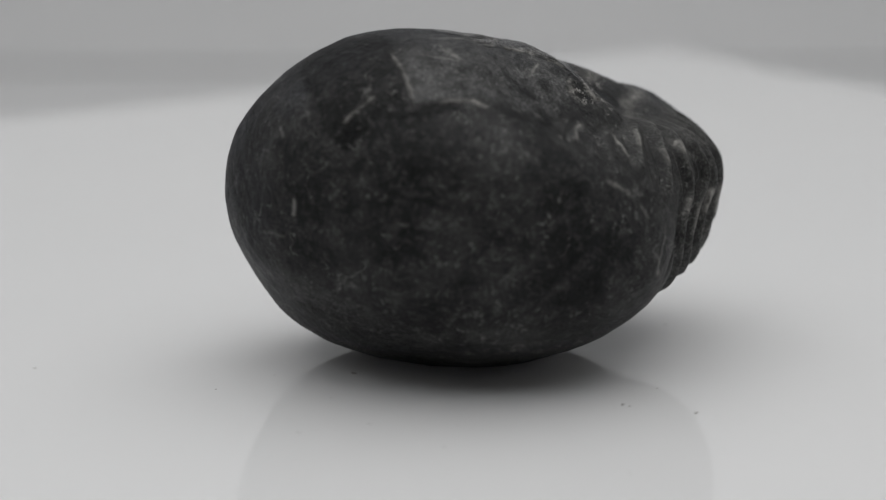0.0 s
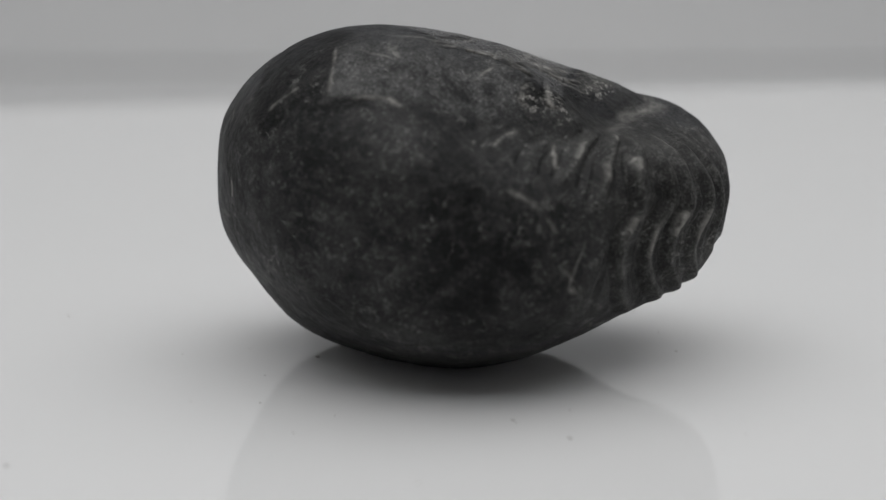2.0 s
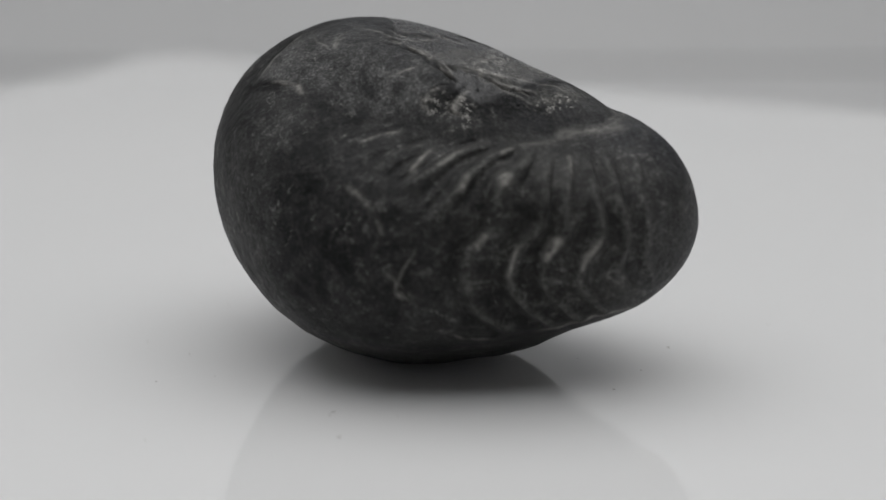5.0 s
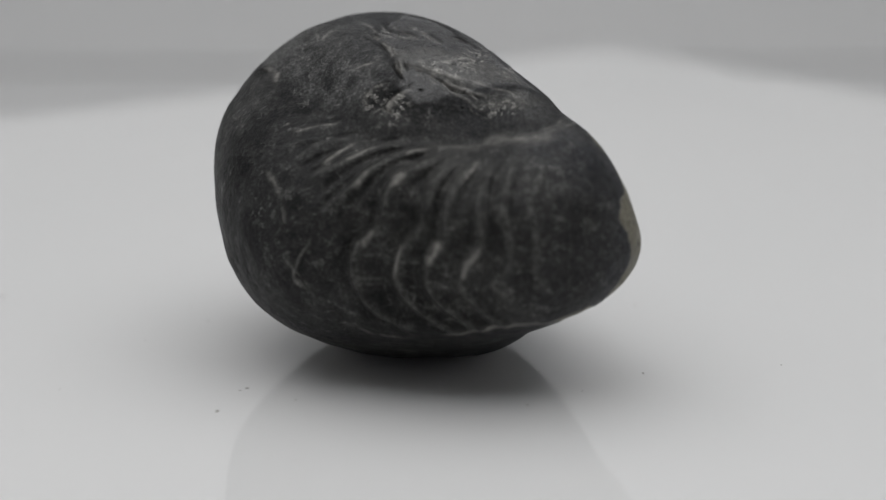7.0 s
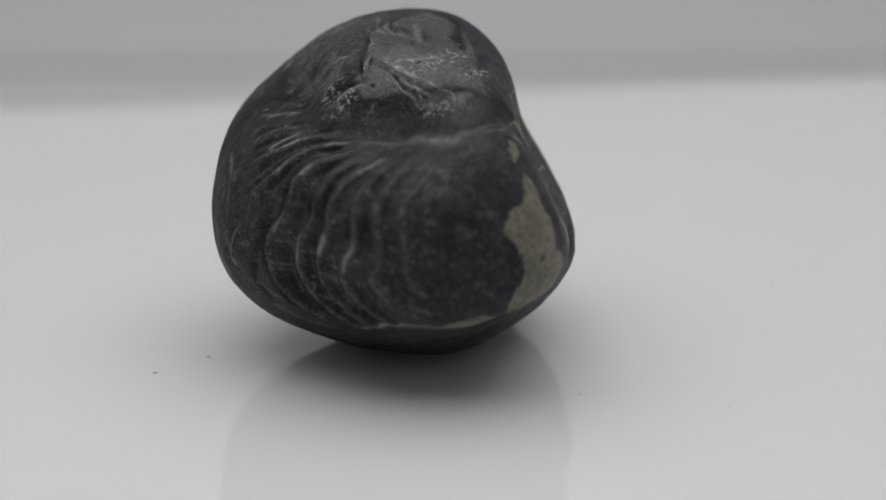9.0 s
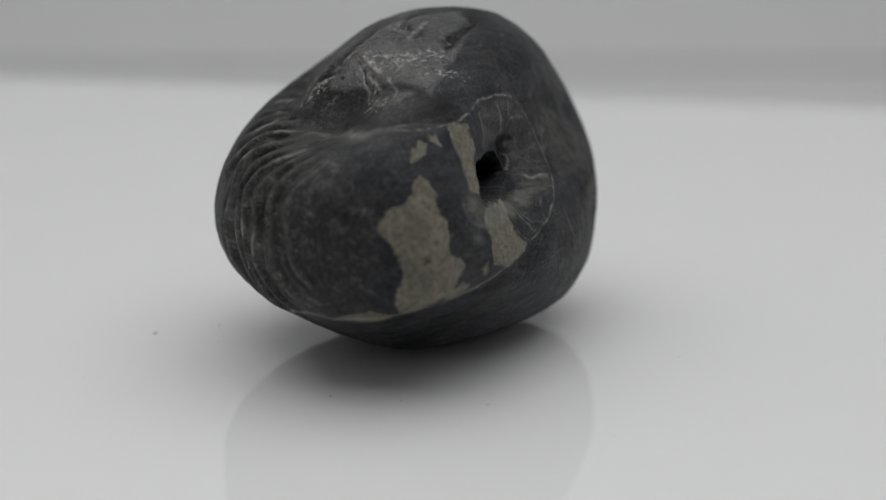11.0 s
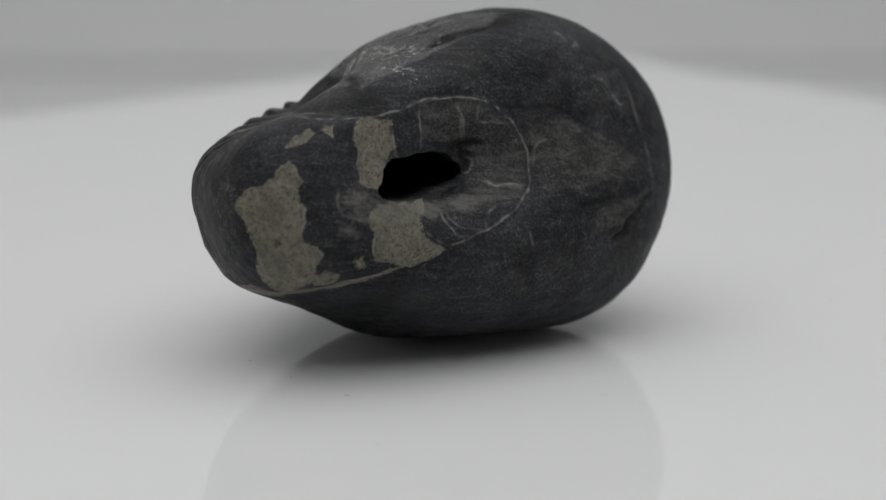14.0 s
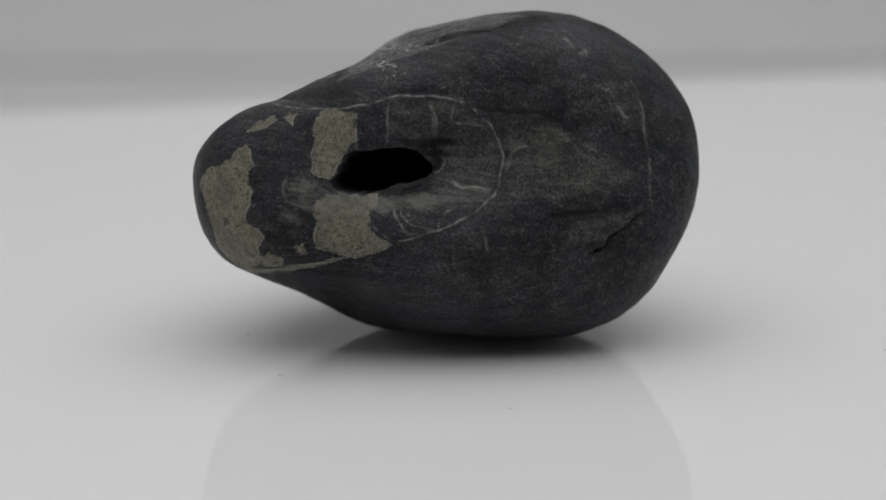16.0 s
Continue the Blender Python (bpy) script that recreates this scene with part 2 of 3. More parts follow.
    vein(((88.0, 7.4), (88.4, 1.5), (90.9, -4.0), (95.3, -8.8)), 0.1, 0.6)
    vein(((69.7, 35.6), (70.5, 31.6), (72.2, 27.7), (73.3, 22.3), (74.0, 16.3)), 0.09, 0.5)
    vein(((78.8, 36.9), (80.0, 30.6), (81.0, 24.6), (82.1, 22.8)), 0.09, 0.5)
    vein(((101.8, 24.8), (104.3, 22.0), (102.9, 18.0), (101.2, 17.5)), 0.12, 0.45)
    vein(((122.0, 15.3), (124.3, 21.4), (127.7, 25.6), (129.5, 24.2)), 0.1, 0.4)
    vein(((104.9, -5.8), (105.8, -1.1), (108.1, 1.4)), 0.1, 0.35)
    vein(((166.0, 38.3), (163.9, 30.1), (160.4, 20.4), (158.8, 12.5), (157.0, 4.9), (156.2, -1.9)), 0.12, 0.4)
    vein(((157.7, 34.1), (158.1, 31.1), (158.8, 28.5)), 0.16, 0.5)
    vein(((155.2, 60.4), (154.6, 57.3), (152.9, 54.8)), 0.16, 0.45)
    vein(((154.0, 53.4), (158.6, 52.6)), 0.2, 0.45)
    vein(((-0.7, 68.6), (25.1, 60.7), (34.8, 50.8)), 0.14, 0.7)
    vein(((-5.4, 67.5), (21.9, 59.8)), 0.1, 0.5)
    patch(((2.3, 71.3), (41.5, 72.0), (82.0, 68.4), (81.3, 63.9), (63.0, 65.3), (48.1, 64.7), (22.5, 66.9)), "speck")
    patch(((90.8, 73.5), (134.1, 72.1), (155.8, 67.7), (150.8, 66.4), (113.4, 69.8), (85.1, 65.9)), "dark")
    relief(((41.0, -31.2), (65.5, -21.9), (75.2, -18.5), (84.2, -15.7), (92.7, -12.9), (102.7, -8.5)), 1.3, -0.65)  # ledge under the whorl
    relief(((80.8, 42.6), (88.9, 45.6), (98.3, 46.8), (108.2, 45.9), (115.9, 41.9), (121.2, 34.6), (123.5, 25.7), (122.8, 15.4), (119.4, 5.7), (114.2, -0.9), (109.5, -5.2), (102.7, -8.5)), 0.35, -0.12)
    relief(((44.5, -21.8), (32.8, -23.4), (17.8, -25.2), (-2.3, -33.7), (-17.1, -37.2), (-25.2, -34.6)), 1.2, 0.22)
    rib(((-60.0, 26.8), (-53.0, 34.6), (-43.4, 40.1)), 0.35, 0.17)
    rib(((-51.1, 20.5), (-45.5, 29.0), (-34.6, 36.0)), 0.42, 0.27)
    rib(((-44.8, 13.6), (-36.3, 23.5), (-27.2, 31.5), (-10.9, 38.0)), 0.45, 0.36)
    rib(((-39.2, 3.2), (-32.1, 13.8), (-26.4, 21.8), (-16.4, 30.7), (-0.4, 36.5)), 0.45, 0.42)
    rib(((-7.1, -41.0), (-23.8, -29.2), (-29.2, -19.4), (-30.4, -11.1), (-28.1, -4.0), (-22.5, 3.1), (-20.3, 10.6), (-17.8, 19.0), (-10.3, 26.2), (7.2, 35.5)), 0.5, 0.47)
    rib(((7.3, -38.5), (-14.3, -22.4), (-17.9, -14.4), (-17.1, -6.9), (-13.8, 0.2), (-8.7, 6.8), (-6.7, 15.9), (-2.7, 23.7), (10.9, 33.2)), 0.48, 0.5)
    rib(((16.0, -35.4), (-5.4, -20.1), (-8.3, -12.3), (-7.5, -4.0), (-2.9, 3.6), (-1.4, 13.8), (4.5, 23.0), (16.1, 32.0)), 0.42, 0.46)
    rib(((22.0, -30.8), (2.8, -16.2), (2.1, -6.8), (7.2, 2.7), (7.0, 14.9), (13.0, 23.9), (21.8, 31.8)), 0.4, 0.48)
    rib(((21.6, -22.1), (12.5, -11.0), (14.7, -1.2), (14.0, 12.2), (19.1, 22.8), (28.7, 30.8)), 0.38, 0.38)
    rib(((31.6, -17.2), (23.2, -6.4), (22.5, 3.6), (22.6, 14.5), (30.5, 24.3), (37.1, 30.4)), 0.36, 0.27)
    relief(((-47.8, 18.4), (-40.8, 28.2), (-27.0, 35.8)), 0.5, -0.26)
    relief(((-41.2, 9.7), (-33.8, 20.5), (-23.6, 29.8), (-8.9, 36.3)), 0.5, -0.26)
    relief(((-32.3, 7.3), (-25.9, 16.9), (-17.8, 26.3), (0.7, 34.9)), 0.5, -0.26)
    relief(((-4.8, -35.5), (-18.5, -25.9), (-22.6, -17.6), (-22.6, -9.1), (-19.0, -0.7), (-14.4, 7.0), (-11.3, 18.0), (-4.3, 26.0), (7.6, 33.6)), 0.5, -0.26)
    relief(((10.1, -35.9), (-9.2, -22.4), (-12.6, -13.3), (-12.4, -4.9), (-7.3, 3.9), (-4.2, 13.9), (1.1, 23.3), (12.6, 32.0)), 0.5, -0.26)
    relief(((19.1, -33.0), (-1.3, -18.1), (-3.2, -9.4), (-0.4, -1.5), (2.1, 6.1), (2.7, 15.3), (7.7, 22.6), (17.8, 31.2)), 0.5, -0.26)
    relief(((-35.5, -30.3), (-38.2, -22.0), (-36.0, -14.6), (-32.3, -5.0), (-28.6, 2.8), (-25.9, 10.4)), 0.5, -0.26)
    relief(((-65.4, 31.9), (-60.2, 37.8), (-49.2, 43.7)), 0.5, -0.12)
    relief(((-55.1, 20.3), (-52.0, 27.5), (-39.4, 34.6)), 0.3, 0.12)
    relief(((-49.3, 17.5), (-44.6, 25.7), (-31.8, 34.4)), 0.3, 0.14)
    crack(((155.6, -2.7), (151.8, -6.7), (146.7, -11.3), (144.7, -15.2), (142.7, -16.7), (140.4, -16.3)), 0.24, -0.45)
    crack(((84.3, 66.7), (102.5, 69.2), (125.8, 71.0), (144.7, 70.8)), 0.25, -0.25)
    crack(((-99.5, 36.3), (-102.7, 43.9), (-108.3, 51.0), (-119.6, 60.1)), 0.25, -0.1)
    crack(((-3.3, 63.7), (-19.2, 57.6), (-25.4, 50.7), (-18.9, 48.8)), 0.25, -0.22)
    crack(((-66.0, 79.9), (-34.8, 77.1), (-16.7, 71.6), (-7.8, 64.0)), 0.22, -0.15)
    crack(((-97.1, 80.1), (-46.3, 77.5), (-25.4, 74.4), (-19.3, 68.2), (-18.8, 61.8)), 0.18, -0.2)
    vein(((68.2, 36.4), (47.7, 36.6), (32.8, 37.3), (23.3, 36.7)), 0.18, 0.35)
    vein(((-41.3, -2.0), (-43.2, -7.1), (-45.9, -12.1), (-44.7, -14.6), (-43.3, -17.0), (-42.2, -20.6)), 0.1, 0.4)
    vein(((-49.8, 5.4), (-48.0, -0.3)), 0.15, 0.4)
    vein(((-116.7, 82.1), (-76.3, 85.4), (-29.5, 85.4), (9.0, 86.3), (60.5, 84.4)), 0.14, 0.7)
    vein(((151.1, 84.6), (102.1, 84.1), (77.3, 81.9), (58.7, 79.1), (57.0, 77.4)), 0.13, 0.65)
    vein(((-83.0, 79.9), (-56.4, 79.3), (-38.0, 76.5), (-26.3, 74.5), (-21.8, 70.2), (-17.1, 66.8), (-11.4, 64.5)), 0.1, 0.7)
    vein(((-26.9, 74.7), (-18.1, 76.3), (-5.9, 77.7)), 0.09, 0.6)
    vein(((-7.9, 70.5), (4.7, 68.3), (17.6, 65.2), (29.9, 60.6), (35.7, 57.5)), 0.12, 0.6)
    vein(((-37.0, 49.4), (-37.7, 52.7), (-36.1, 55.0), (-28.5, 59.7)), 0.1, 0.8)
    vein(((-15.5, 58.3), (-17.3, 54.5), (-22.1, 50.7), (-14.9, 48.1)), 0.1, 0.7)
    vein(((-34.1, -34.6), (-29.9, -39.0), (-19.2, -41.9)), 0.2, 0.4)
    vein(((-3.3, -38.9), (18.1, -28.4), (38.1, -26.4), (50.1, -24.7)), 0.25, 0.7)
    vein(((-56.9, 13.2), (-53.5, 10.6), (-50.8, 7.8)), 0.2, 0.4)
    vein(((-94.3, 41.1), (-88.0, 43.7), (-81.7, 42.5)), 0.16, 0.35)
    vein(((-112.3, 72.9), (-102.2, 67.8), (-97.7, 64.6)), 0.1, 0.4)
    vein(((-130.9, 7.9), (-132.2, 1.2)), 0.2, 0.5)
    vein(((-147.3, -7.0), (-136.5, -6.5)), 0.12, 0.3)
    vein(((-66.0, 79.9), (-34.8, 77.1), (-16.7, 71.6)), 0.12, 0.6)
    vein(((-6.7, 61.1), (-23.0, 52.1), (-18.9, 48.8)), 0.2, 0.7)
    vein(((-34.6, 33.9), (-38.9, 27.1), (-42.4, 21.2)), 0.2, 0.7)
    vein(((-41.5, -2.3), (-43.7, -8.4), (-45.8, -14.2), (-44.7, -17.0), (-41.6, -21.3)), 0.1, 0.4)
    vein(((-49.1, 3.4), (-48.1, -1.5)), 0.15, 0.4)
    # short pale strokes on the rib crests, lit edges put into colour
    vein(((-23.2, 2.7), (-27.4, -2.6)), 0.22, 0.6)
    vein(((-18.1, -13.3), (-17.1, -6.9), (-14.5, -0.8)), 0.18, 0.7)
    vein(((-8.5, -7.0), (-7.1, -3.0), (-3.3, 2.3)), 0.25, 0.8)
    vein(((-15.7, 24.1), (-15.4, 22.0), (-16.2, 19.0)), 0.35, 0.8)
    vein(((-30.3, 15.8), (-25.3, 22.9)), 0.25, 0.6)
    vein(((-34.5, 24.7), (-28.6, 30.4), (-25.0, 32.4)), 0.2, 0.5)
    vein(((-14.0, 31.2), (-2.5, 36.1)), 0.18, 0.5)
    vein(((2.1, -9.9), (2.6, -5.8), (7.3, 2.1)), 0.18, 0.6)
    vein(((14.8, 30.3), (8.9, 25.7), (6.9, 23.8)), 0.2, 0.6)
    vein(((5.6, 69.7), (31.0, 65.5), (46.7, 59.5)), 0.15, 0.8)
    vein(((-33.3, 53.6), (-33.1, 57.4), (-26.9, 60.3)), 0.16, 0.7)
    vein(((34.8, 37.6), (42.6, 34.6)), 0.5, 0.5)
    patch(((152.2, 46.8), (163.2, 41.3), (162.0, 30.7), (153.7, 29.6), (151.0, 36.9)), "pale")
    patch(((-167.7, 50.3), (-178.7, 57.3), (-178.1, 62.7), (-161.4, 68.9), (-135.1, 68.4), (-120.6, 58.4), (-116.5, 50.5), (-110.0, 40.2), (-111.0, 29.2), (-117.0, 25.3), (-126.9, 33.7), (-140.3, 42.2)), "dark")
    patch(((129.6, 70.9), (157.9, 76.0), (179.8, 70.9), (163.0, 66.8), (139.9, 69.8), (102.4, 68.5), (84.6, 66.3), (98.7, 71.3)), "dark")
    patch(((6.2, 56.7), (38.2, 58.4), (59.4, 51.7), (43.1, 54.1)), "dark")
    patch(((84.1, 68.3), (103.3, 77.6), (-175.0, 83.1), (169.6, 76.9), (137.0, 72.5), (117.6, 70.6), (98.9, 69.8)), "gloss")
    patch(((-9.3, 63.1), (39.2, 59.1), (24.3, 57.2), (8.1, 56.8), (-11.4, 58.3)), "gloss")
    patch(((-137.8, 70.5), (-145.4, 80.6), (-66.0, 79.9), (-26.0, 71.5), (-24.0, 59.2), (-43.8, 47.0), (-67.4, 44.0), (-80.1, 44.9), (-94.2, 43.5), (-100.6, 39.5), (-111.4, 53.6)), "pale")
    patch(((-89.1, 45.1), (-97.6, 58.9), (-91.1, 74.1), (-39.3, 73.7), (-19.8, 63.3), (-40.3, 57.5), (-55.2, 48.4), (-69.6, 44.7)), "pale")
    patch(((-5.1, 71.4), (36.9, 71.9), (67.5, 67.6), (64.4, 63.3), (45.9, 66.2), (20.3, 68.1)), "speck")
    patch(((-38.6, 51.2), (-26.2, 58.7), (-17.1, 58.8), (-12.6, 48.5), (-20.8, 49.6)), "speck")
    patch(((-15.7, 58.8), (-14.1, 50.7), (-13.0, 45.1), (-25.9, 42.8), (-25.4, 50.7)), "speck")
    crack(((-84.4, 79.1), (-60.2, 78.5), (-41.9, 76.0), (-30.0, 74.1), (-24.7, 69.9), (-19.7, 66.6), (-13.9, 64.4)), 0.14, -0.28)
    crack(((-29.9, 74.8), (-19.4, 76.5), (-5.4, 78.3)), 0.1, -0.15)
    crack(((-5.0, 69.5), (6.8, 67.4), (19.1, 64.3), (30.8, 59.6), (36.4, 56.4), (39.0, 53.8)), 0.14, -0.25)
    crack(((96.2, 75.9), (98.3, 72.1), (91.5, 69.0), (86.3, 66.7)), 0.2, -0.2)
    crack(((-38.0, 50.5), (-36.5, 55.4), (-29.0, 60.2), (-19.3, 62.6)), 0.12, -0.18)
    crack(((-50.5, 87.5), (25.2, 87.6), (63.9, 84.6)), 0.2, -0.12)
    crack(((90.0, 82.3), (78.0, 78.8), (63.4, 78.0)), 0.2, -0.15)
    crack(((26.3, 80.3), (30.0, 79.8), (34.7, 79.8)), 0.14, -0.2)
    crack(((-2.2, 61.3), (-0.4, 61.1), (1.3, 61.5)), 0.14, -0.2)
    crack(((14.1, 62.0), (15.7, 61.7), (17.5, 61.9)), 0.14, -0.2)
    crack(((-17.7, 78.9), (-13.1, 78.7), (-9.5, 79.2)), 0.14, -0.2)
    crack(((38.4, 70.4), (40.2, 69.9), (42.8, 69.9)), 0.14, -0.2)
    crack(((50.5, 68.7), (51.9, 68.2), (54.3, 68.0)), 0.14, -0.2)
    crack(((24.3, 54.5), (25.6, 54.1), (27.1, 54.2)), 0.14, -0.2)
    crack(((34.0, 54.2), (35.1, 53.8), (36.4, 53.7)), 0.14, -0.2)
    patch(((10.6, 58.4), (19.3, 60.0), (29.9, 59.5), (33.4, 55.0), (32.0, 51.4), (20.9, 51.3), (9.7, 52.9)), "dark")
    patch(((39.7, 59.1), (50.4, 57.4), (59.2, 53.9), (64.3, 50.2), (61.1, 47.4), (59.7, 51.1), (53.5, 51.1), (51.8, 53.7), (43.3, 56.3)), "dark")
    patch(((-37.7, 50.1), (-36.1, 55.0), (-28.5, 59.7), (-19.3, 62.6), (-15.5, 58.3), (-13.5, 49.1), (-23.2, 49.1)), "dark")
    patch(((-115.9, 84.1), (90.2, 88.8), (61.1, 84.9), (-25.0, 86.7)), "dark")
    patch(((96.7, 81.8), (82.4, 78.7), (65.5, 77.6), (62.5, 79.0)), "dark")
    patch(((-12.3, 51.1), (7.2, 52.7), (23.5, 49.5), (6.8, 48.1), (-9.6, 47.2)), "dark")
    patch(((-17.3, 61.8), (-7.2, 69.3), (5.7, 67.2), (29.9, 59.5), (19.2, 59.7), (7.7, 57.7), (-12.7, 58.6)), "gloss")
    patch(((173.9, 78.8), (162.2, 67.8), (139.3, 70.9), (114.1, 71.4), (103.5, 74.7), (98.5, 79.6), (148.0, 83.2)), "gloss")
    patch(((34.5, 56.5), (47.0, 54.8), (60.6, 48.4), (60.6, 44.2), (46.9, 45.2), (37.6, 50.1)), "facet")
    patch(((-29.9, 74.8), (-4.6, 77.1), (65.5, 70.5), (69.8, 58.1), (68.3, 51.1), (51.9, 57.5), (31.5, 60.4), (-1.8, 70.7), (-15.5, 66.2)), "facet")
    relief(((71.0, 7.4), (70.5, 1.1), (67.2, -4.1)), 2.4, 0.45)  # fullness of the whorl and slope
    relief(((34.8, 77.3), (44.4, 64.3), (48.7, 48.9)), 2.2, 0.42)
    relief(((48.3, 34.1), (46.3, 24.9)), 2.0, 0.4)
    patch(((87.9, 42.1), (97.9, 44.4), (109.4, 42.3), (116.7, 36.3), (122.1, 22.2), (117.4, 7.0), (104.6, 5.5), (102.2, 12.0), (106.5, 25.0), (101.4, 31.3), (87.6, 31.2)), "facet")
    patch(((-76.1, 80.8), (176.1, 79.5), (138.5, 70.4), (90.9, 63.6), (66.6, 47.3), (62.2, 50.8), (41.9, 59.9), (-1.8, 70.7), (-20.2, 71.1)), "gloss")
    patch(((-174.5, 81.4), (92.3, 80.5), (61.3, 68.4), (67.4, 50.5), (52.9, 46.1), (41.5, 59.3), (5.6, 71.7), (-40.9, 85.4)), "gloss")
    vein(((-148.0, 82.8), (19.0, 86.4), (65.7, 75.8)), 0.1, 0.5)
    vein(((-81.7, 81.2), (-27.6, 76.8), (-18.6, 68.7)), 0.1, 0.5)
    vein(((2.9, 71.0), (37.2, 64.3), (51.4, 52.9), (49.8, 46.8)), 0.1, 0.6)
    vein(((24.2, 71.5), (61.4, 67.6), (50.6, 66.2)), 0.16, 0.6)
    relief(((23.7, -29.5), (8.3, -16.8), (7.8, -7.4), (10.6, 1.3), (11.0, 13.5), (16.3, 23.3), (25.1, 31.3)), 0.42, -0.24)
    relief(((26.2, -20.6), (17.8, -9.7), (18.3, 0.3), (18.1, 13.5), (24.6, 23.7), (32.7, 30.8)), 0.42, -0.24)

    # cut face: brassy mineral, grey shell and the hollow
    patch(((50.3, 8.8), (52.2, 12.7), (56.6, 14.2), (58.0, 17.9), (60.0, 20.4), (61.8, 20.1), (63.9, 16.2), (63.5, 13.9), (65.7, 8.5), (66.5, 4.7), (65.7, 1.8), (66.5, -1.5), (69.4, -2.8), (70.4, -5.7), (67.8, -9.1), (66.7, -14.4), (54.3, -24.8), (53.1, -15.4), (54.0, -9.5), (56.0, -4.6), (55.2, -0.3), (53.3, 3.6), (51.3, 5.8)), "mineral")
    patch(((70.2, 32.2), (70.4, 35.6), (73.3, 36.9), (78.5, 36.6), (79.7, 31.3), (80.6, 27.1), (79.5, 22.5), (78.5, 17.7), (78.4, 13.6), (76.6, 13.4), (74.6, 15.1), (73.8, 19.5), (73.4, 23.1), (73.3, 26.3), (71.9, 29.2)), "mineral")
    patch(((78.0, 4.3), (78.7, 8.1), (81.4, 7.9), (85.1, 6.8), (88.4, 7.4), (89.0, 3.4), (88.4, 0.0), (89.5, -3.7), (92.3, -7.1), (95.1, -9.5), (91.0, -12.5), (86.5, -14.3), (83.6, -11.4), (79.7, -8.9), (79.0, -5.2), (79.0, -1.8), (77.8, 1.9)), "mineral")
    patch(((75.5, -7.8), (77.1, -7.3), (77.5, -10.3), (76.0, -10.9)), "mineral")
    patch(((57.9, 25.7), (58.1, 28.8), (60.4, 31.1), (62.5, 30.1), (61.9, 27.2), (60.5, 25.8)), "mineral")
    patch(((63.1, 32.6), (65.4, 33.2), (66.8, 29.5), (65.4, 30.0)), "mineral")
    patch(((67.0, -13.0), (70.2, -11.2), (72.6, -13.1), (70.1, -16.1), (66.3, -16.8)), "mineral")
    patch(((74.5, 13.9), (72.0, 11.9), (72.0, 8.6), (74.0, 5.2), (77.7, 3.0), (77.9, 6.0), (78.8, 10.6), (76.6, 12.9)), "facet")
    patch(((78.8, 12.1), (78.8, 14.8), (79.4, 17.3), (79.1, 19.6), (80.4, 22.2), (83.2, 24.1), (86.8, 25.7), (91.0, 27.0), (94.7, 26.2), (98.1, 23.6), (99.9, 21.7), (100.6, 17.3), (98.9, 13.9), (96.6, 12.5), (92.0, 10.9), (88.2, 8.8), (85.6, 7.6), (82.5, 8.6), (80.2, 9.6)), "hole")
    patch(((97.4, 28.6), (99.0, 33.2), (103.0, 32.6), (108.5, 30.4), (107.8, 27.9), (103.6, 27.1), (104.3, 18.2), (101.0, 15.8)), "pit")
    patch(((93.2, 8.4), (98.5, 9.4), (98.3, 6.0), (95.2, 4.4), (93.1, 5.8)), "pit")
    vein(((70.9, 12.8), (72.0, 8.4), (74.0, 4.9), (77.7, 2.7)), 0.11, 0.5)
    vein(((88.4, 7.4), (89.0, 3.4), (88.4, 0.0), (89.5, -3.7), (92.3, -7.1), (95.1, -9.5)), 0.1, 0.5)
    vein(((95.2, 3.0), (96.5, -1.0), (100.9, -4.4), (105.3, -6.0)), 0.1, 0.5)
    vein(((105.1, 13.5), (108.6, 10.9), (117.4, 8.3)), 0.1, 0.5)
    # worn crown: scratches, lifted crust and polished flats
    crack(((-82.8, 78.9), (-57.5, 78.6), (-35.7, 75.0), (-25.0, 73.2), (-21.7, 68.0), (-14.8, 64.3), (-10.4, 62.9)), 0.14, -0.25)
    vein(((-79.2, 79.2), (-53.6, 78.9), (-32.5, 75.4), (-22.2, 73.1), (-20.1, 68.6), (-12.5, 65.0)), 0.12, 0.7)
    vein(((-95.1, 83.3), (-42.3, 85.0), (2.1, 85.2), (60.0, 84.8)), 0.12, 0.75)
    vein(((144.7, 85.6), (84.8, 84.1), (60.4, 80.3), (55.2, 77.6)), 0.12, 0.75)
    vein(((98.8, 76.1), (93.5, 73.1), (92.9, 68.4)), 0.12, 0.75)
    vein(((-6.5, 69.6), (9.7, 67.8), (22.4, 64.5), (32.2, 60.6), (35.3, 56.8), (36.5, 52.8)), 0.12, 0.75)
    vein(((8.0, 69.0), (21.2, 65.9), (31.0, 61.6)), 0.12, 0.75)
    vein(((-35.6, 49.8), (-35.7, 53.8), (-33.5, 56.2), (-29.4, 56.9)), 0.12, 0.75)
    vein(((-26.3, 51.6), (-24.3, 48.1)), 0.12, 0.75)
    vein(((-57.4, 61.0), (-42.7, 67.0), (-35.0, 70.2)), 0.12, 0.75)
    vein(((-62.4, 27.3), (-61.4, 31.4)), 0.12, 0.75)
    vein(((-57.2, 28.9), (-52.6, 34.8), (-46.6, 39.0)), 0.12, 0.75)
    crack(((-25.7, 84.0), (10.8, 84.2), (50.7, 83.8)), 0.16, -0.22)
    crack(((53.7, 81.9), (42.7, 77.4), (50.1, 76.5)), 0.16, -0.22)
    crack(((11.7, 66.5), (23.3, 62.9), (32.4, 58.8)), 0.16, -0.22)
    patch(((-16.3, 68.6), (-0.3, 67.7), (17.6, 64.4), (27.7, 61.4), (21.3, 59.8), (10.1, 59.0), (-1.8, 59.2), (-11.7, 59.6), (-16.8, 63.7)), "gloss")
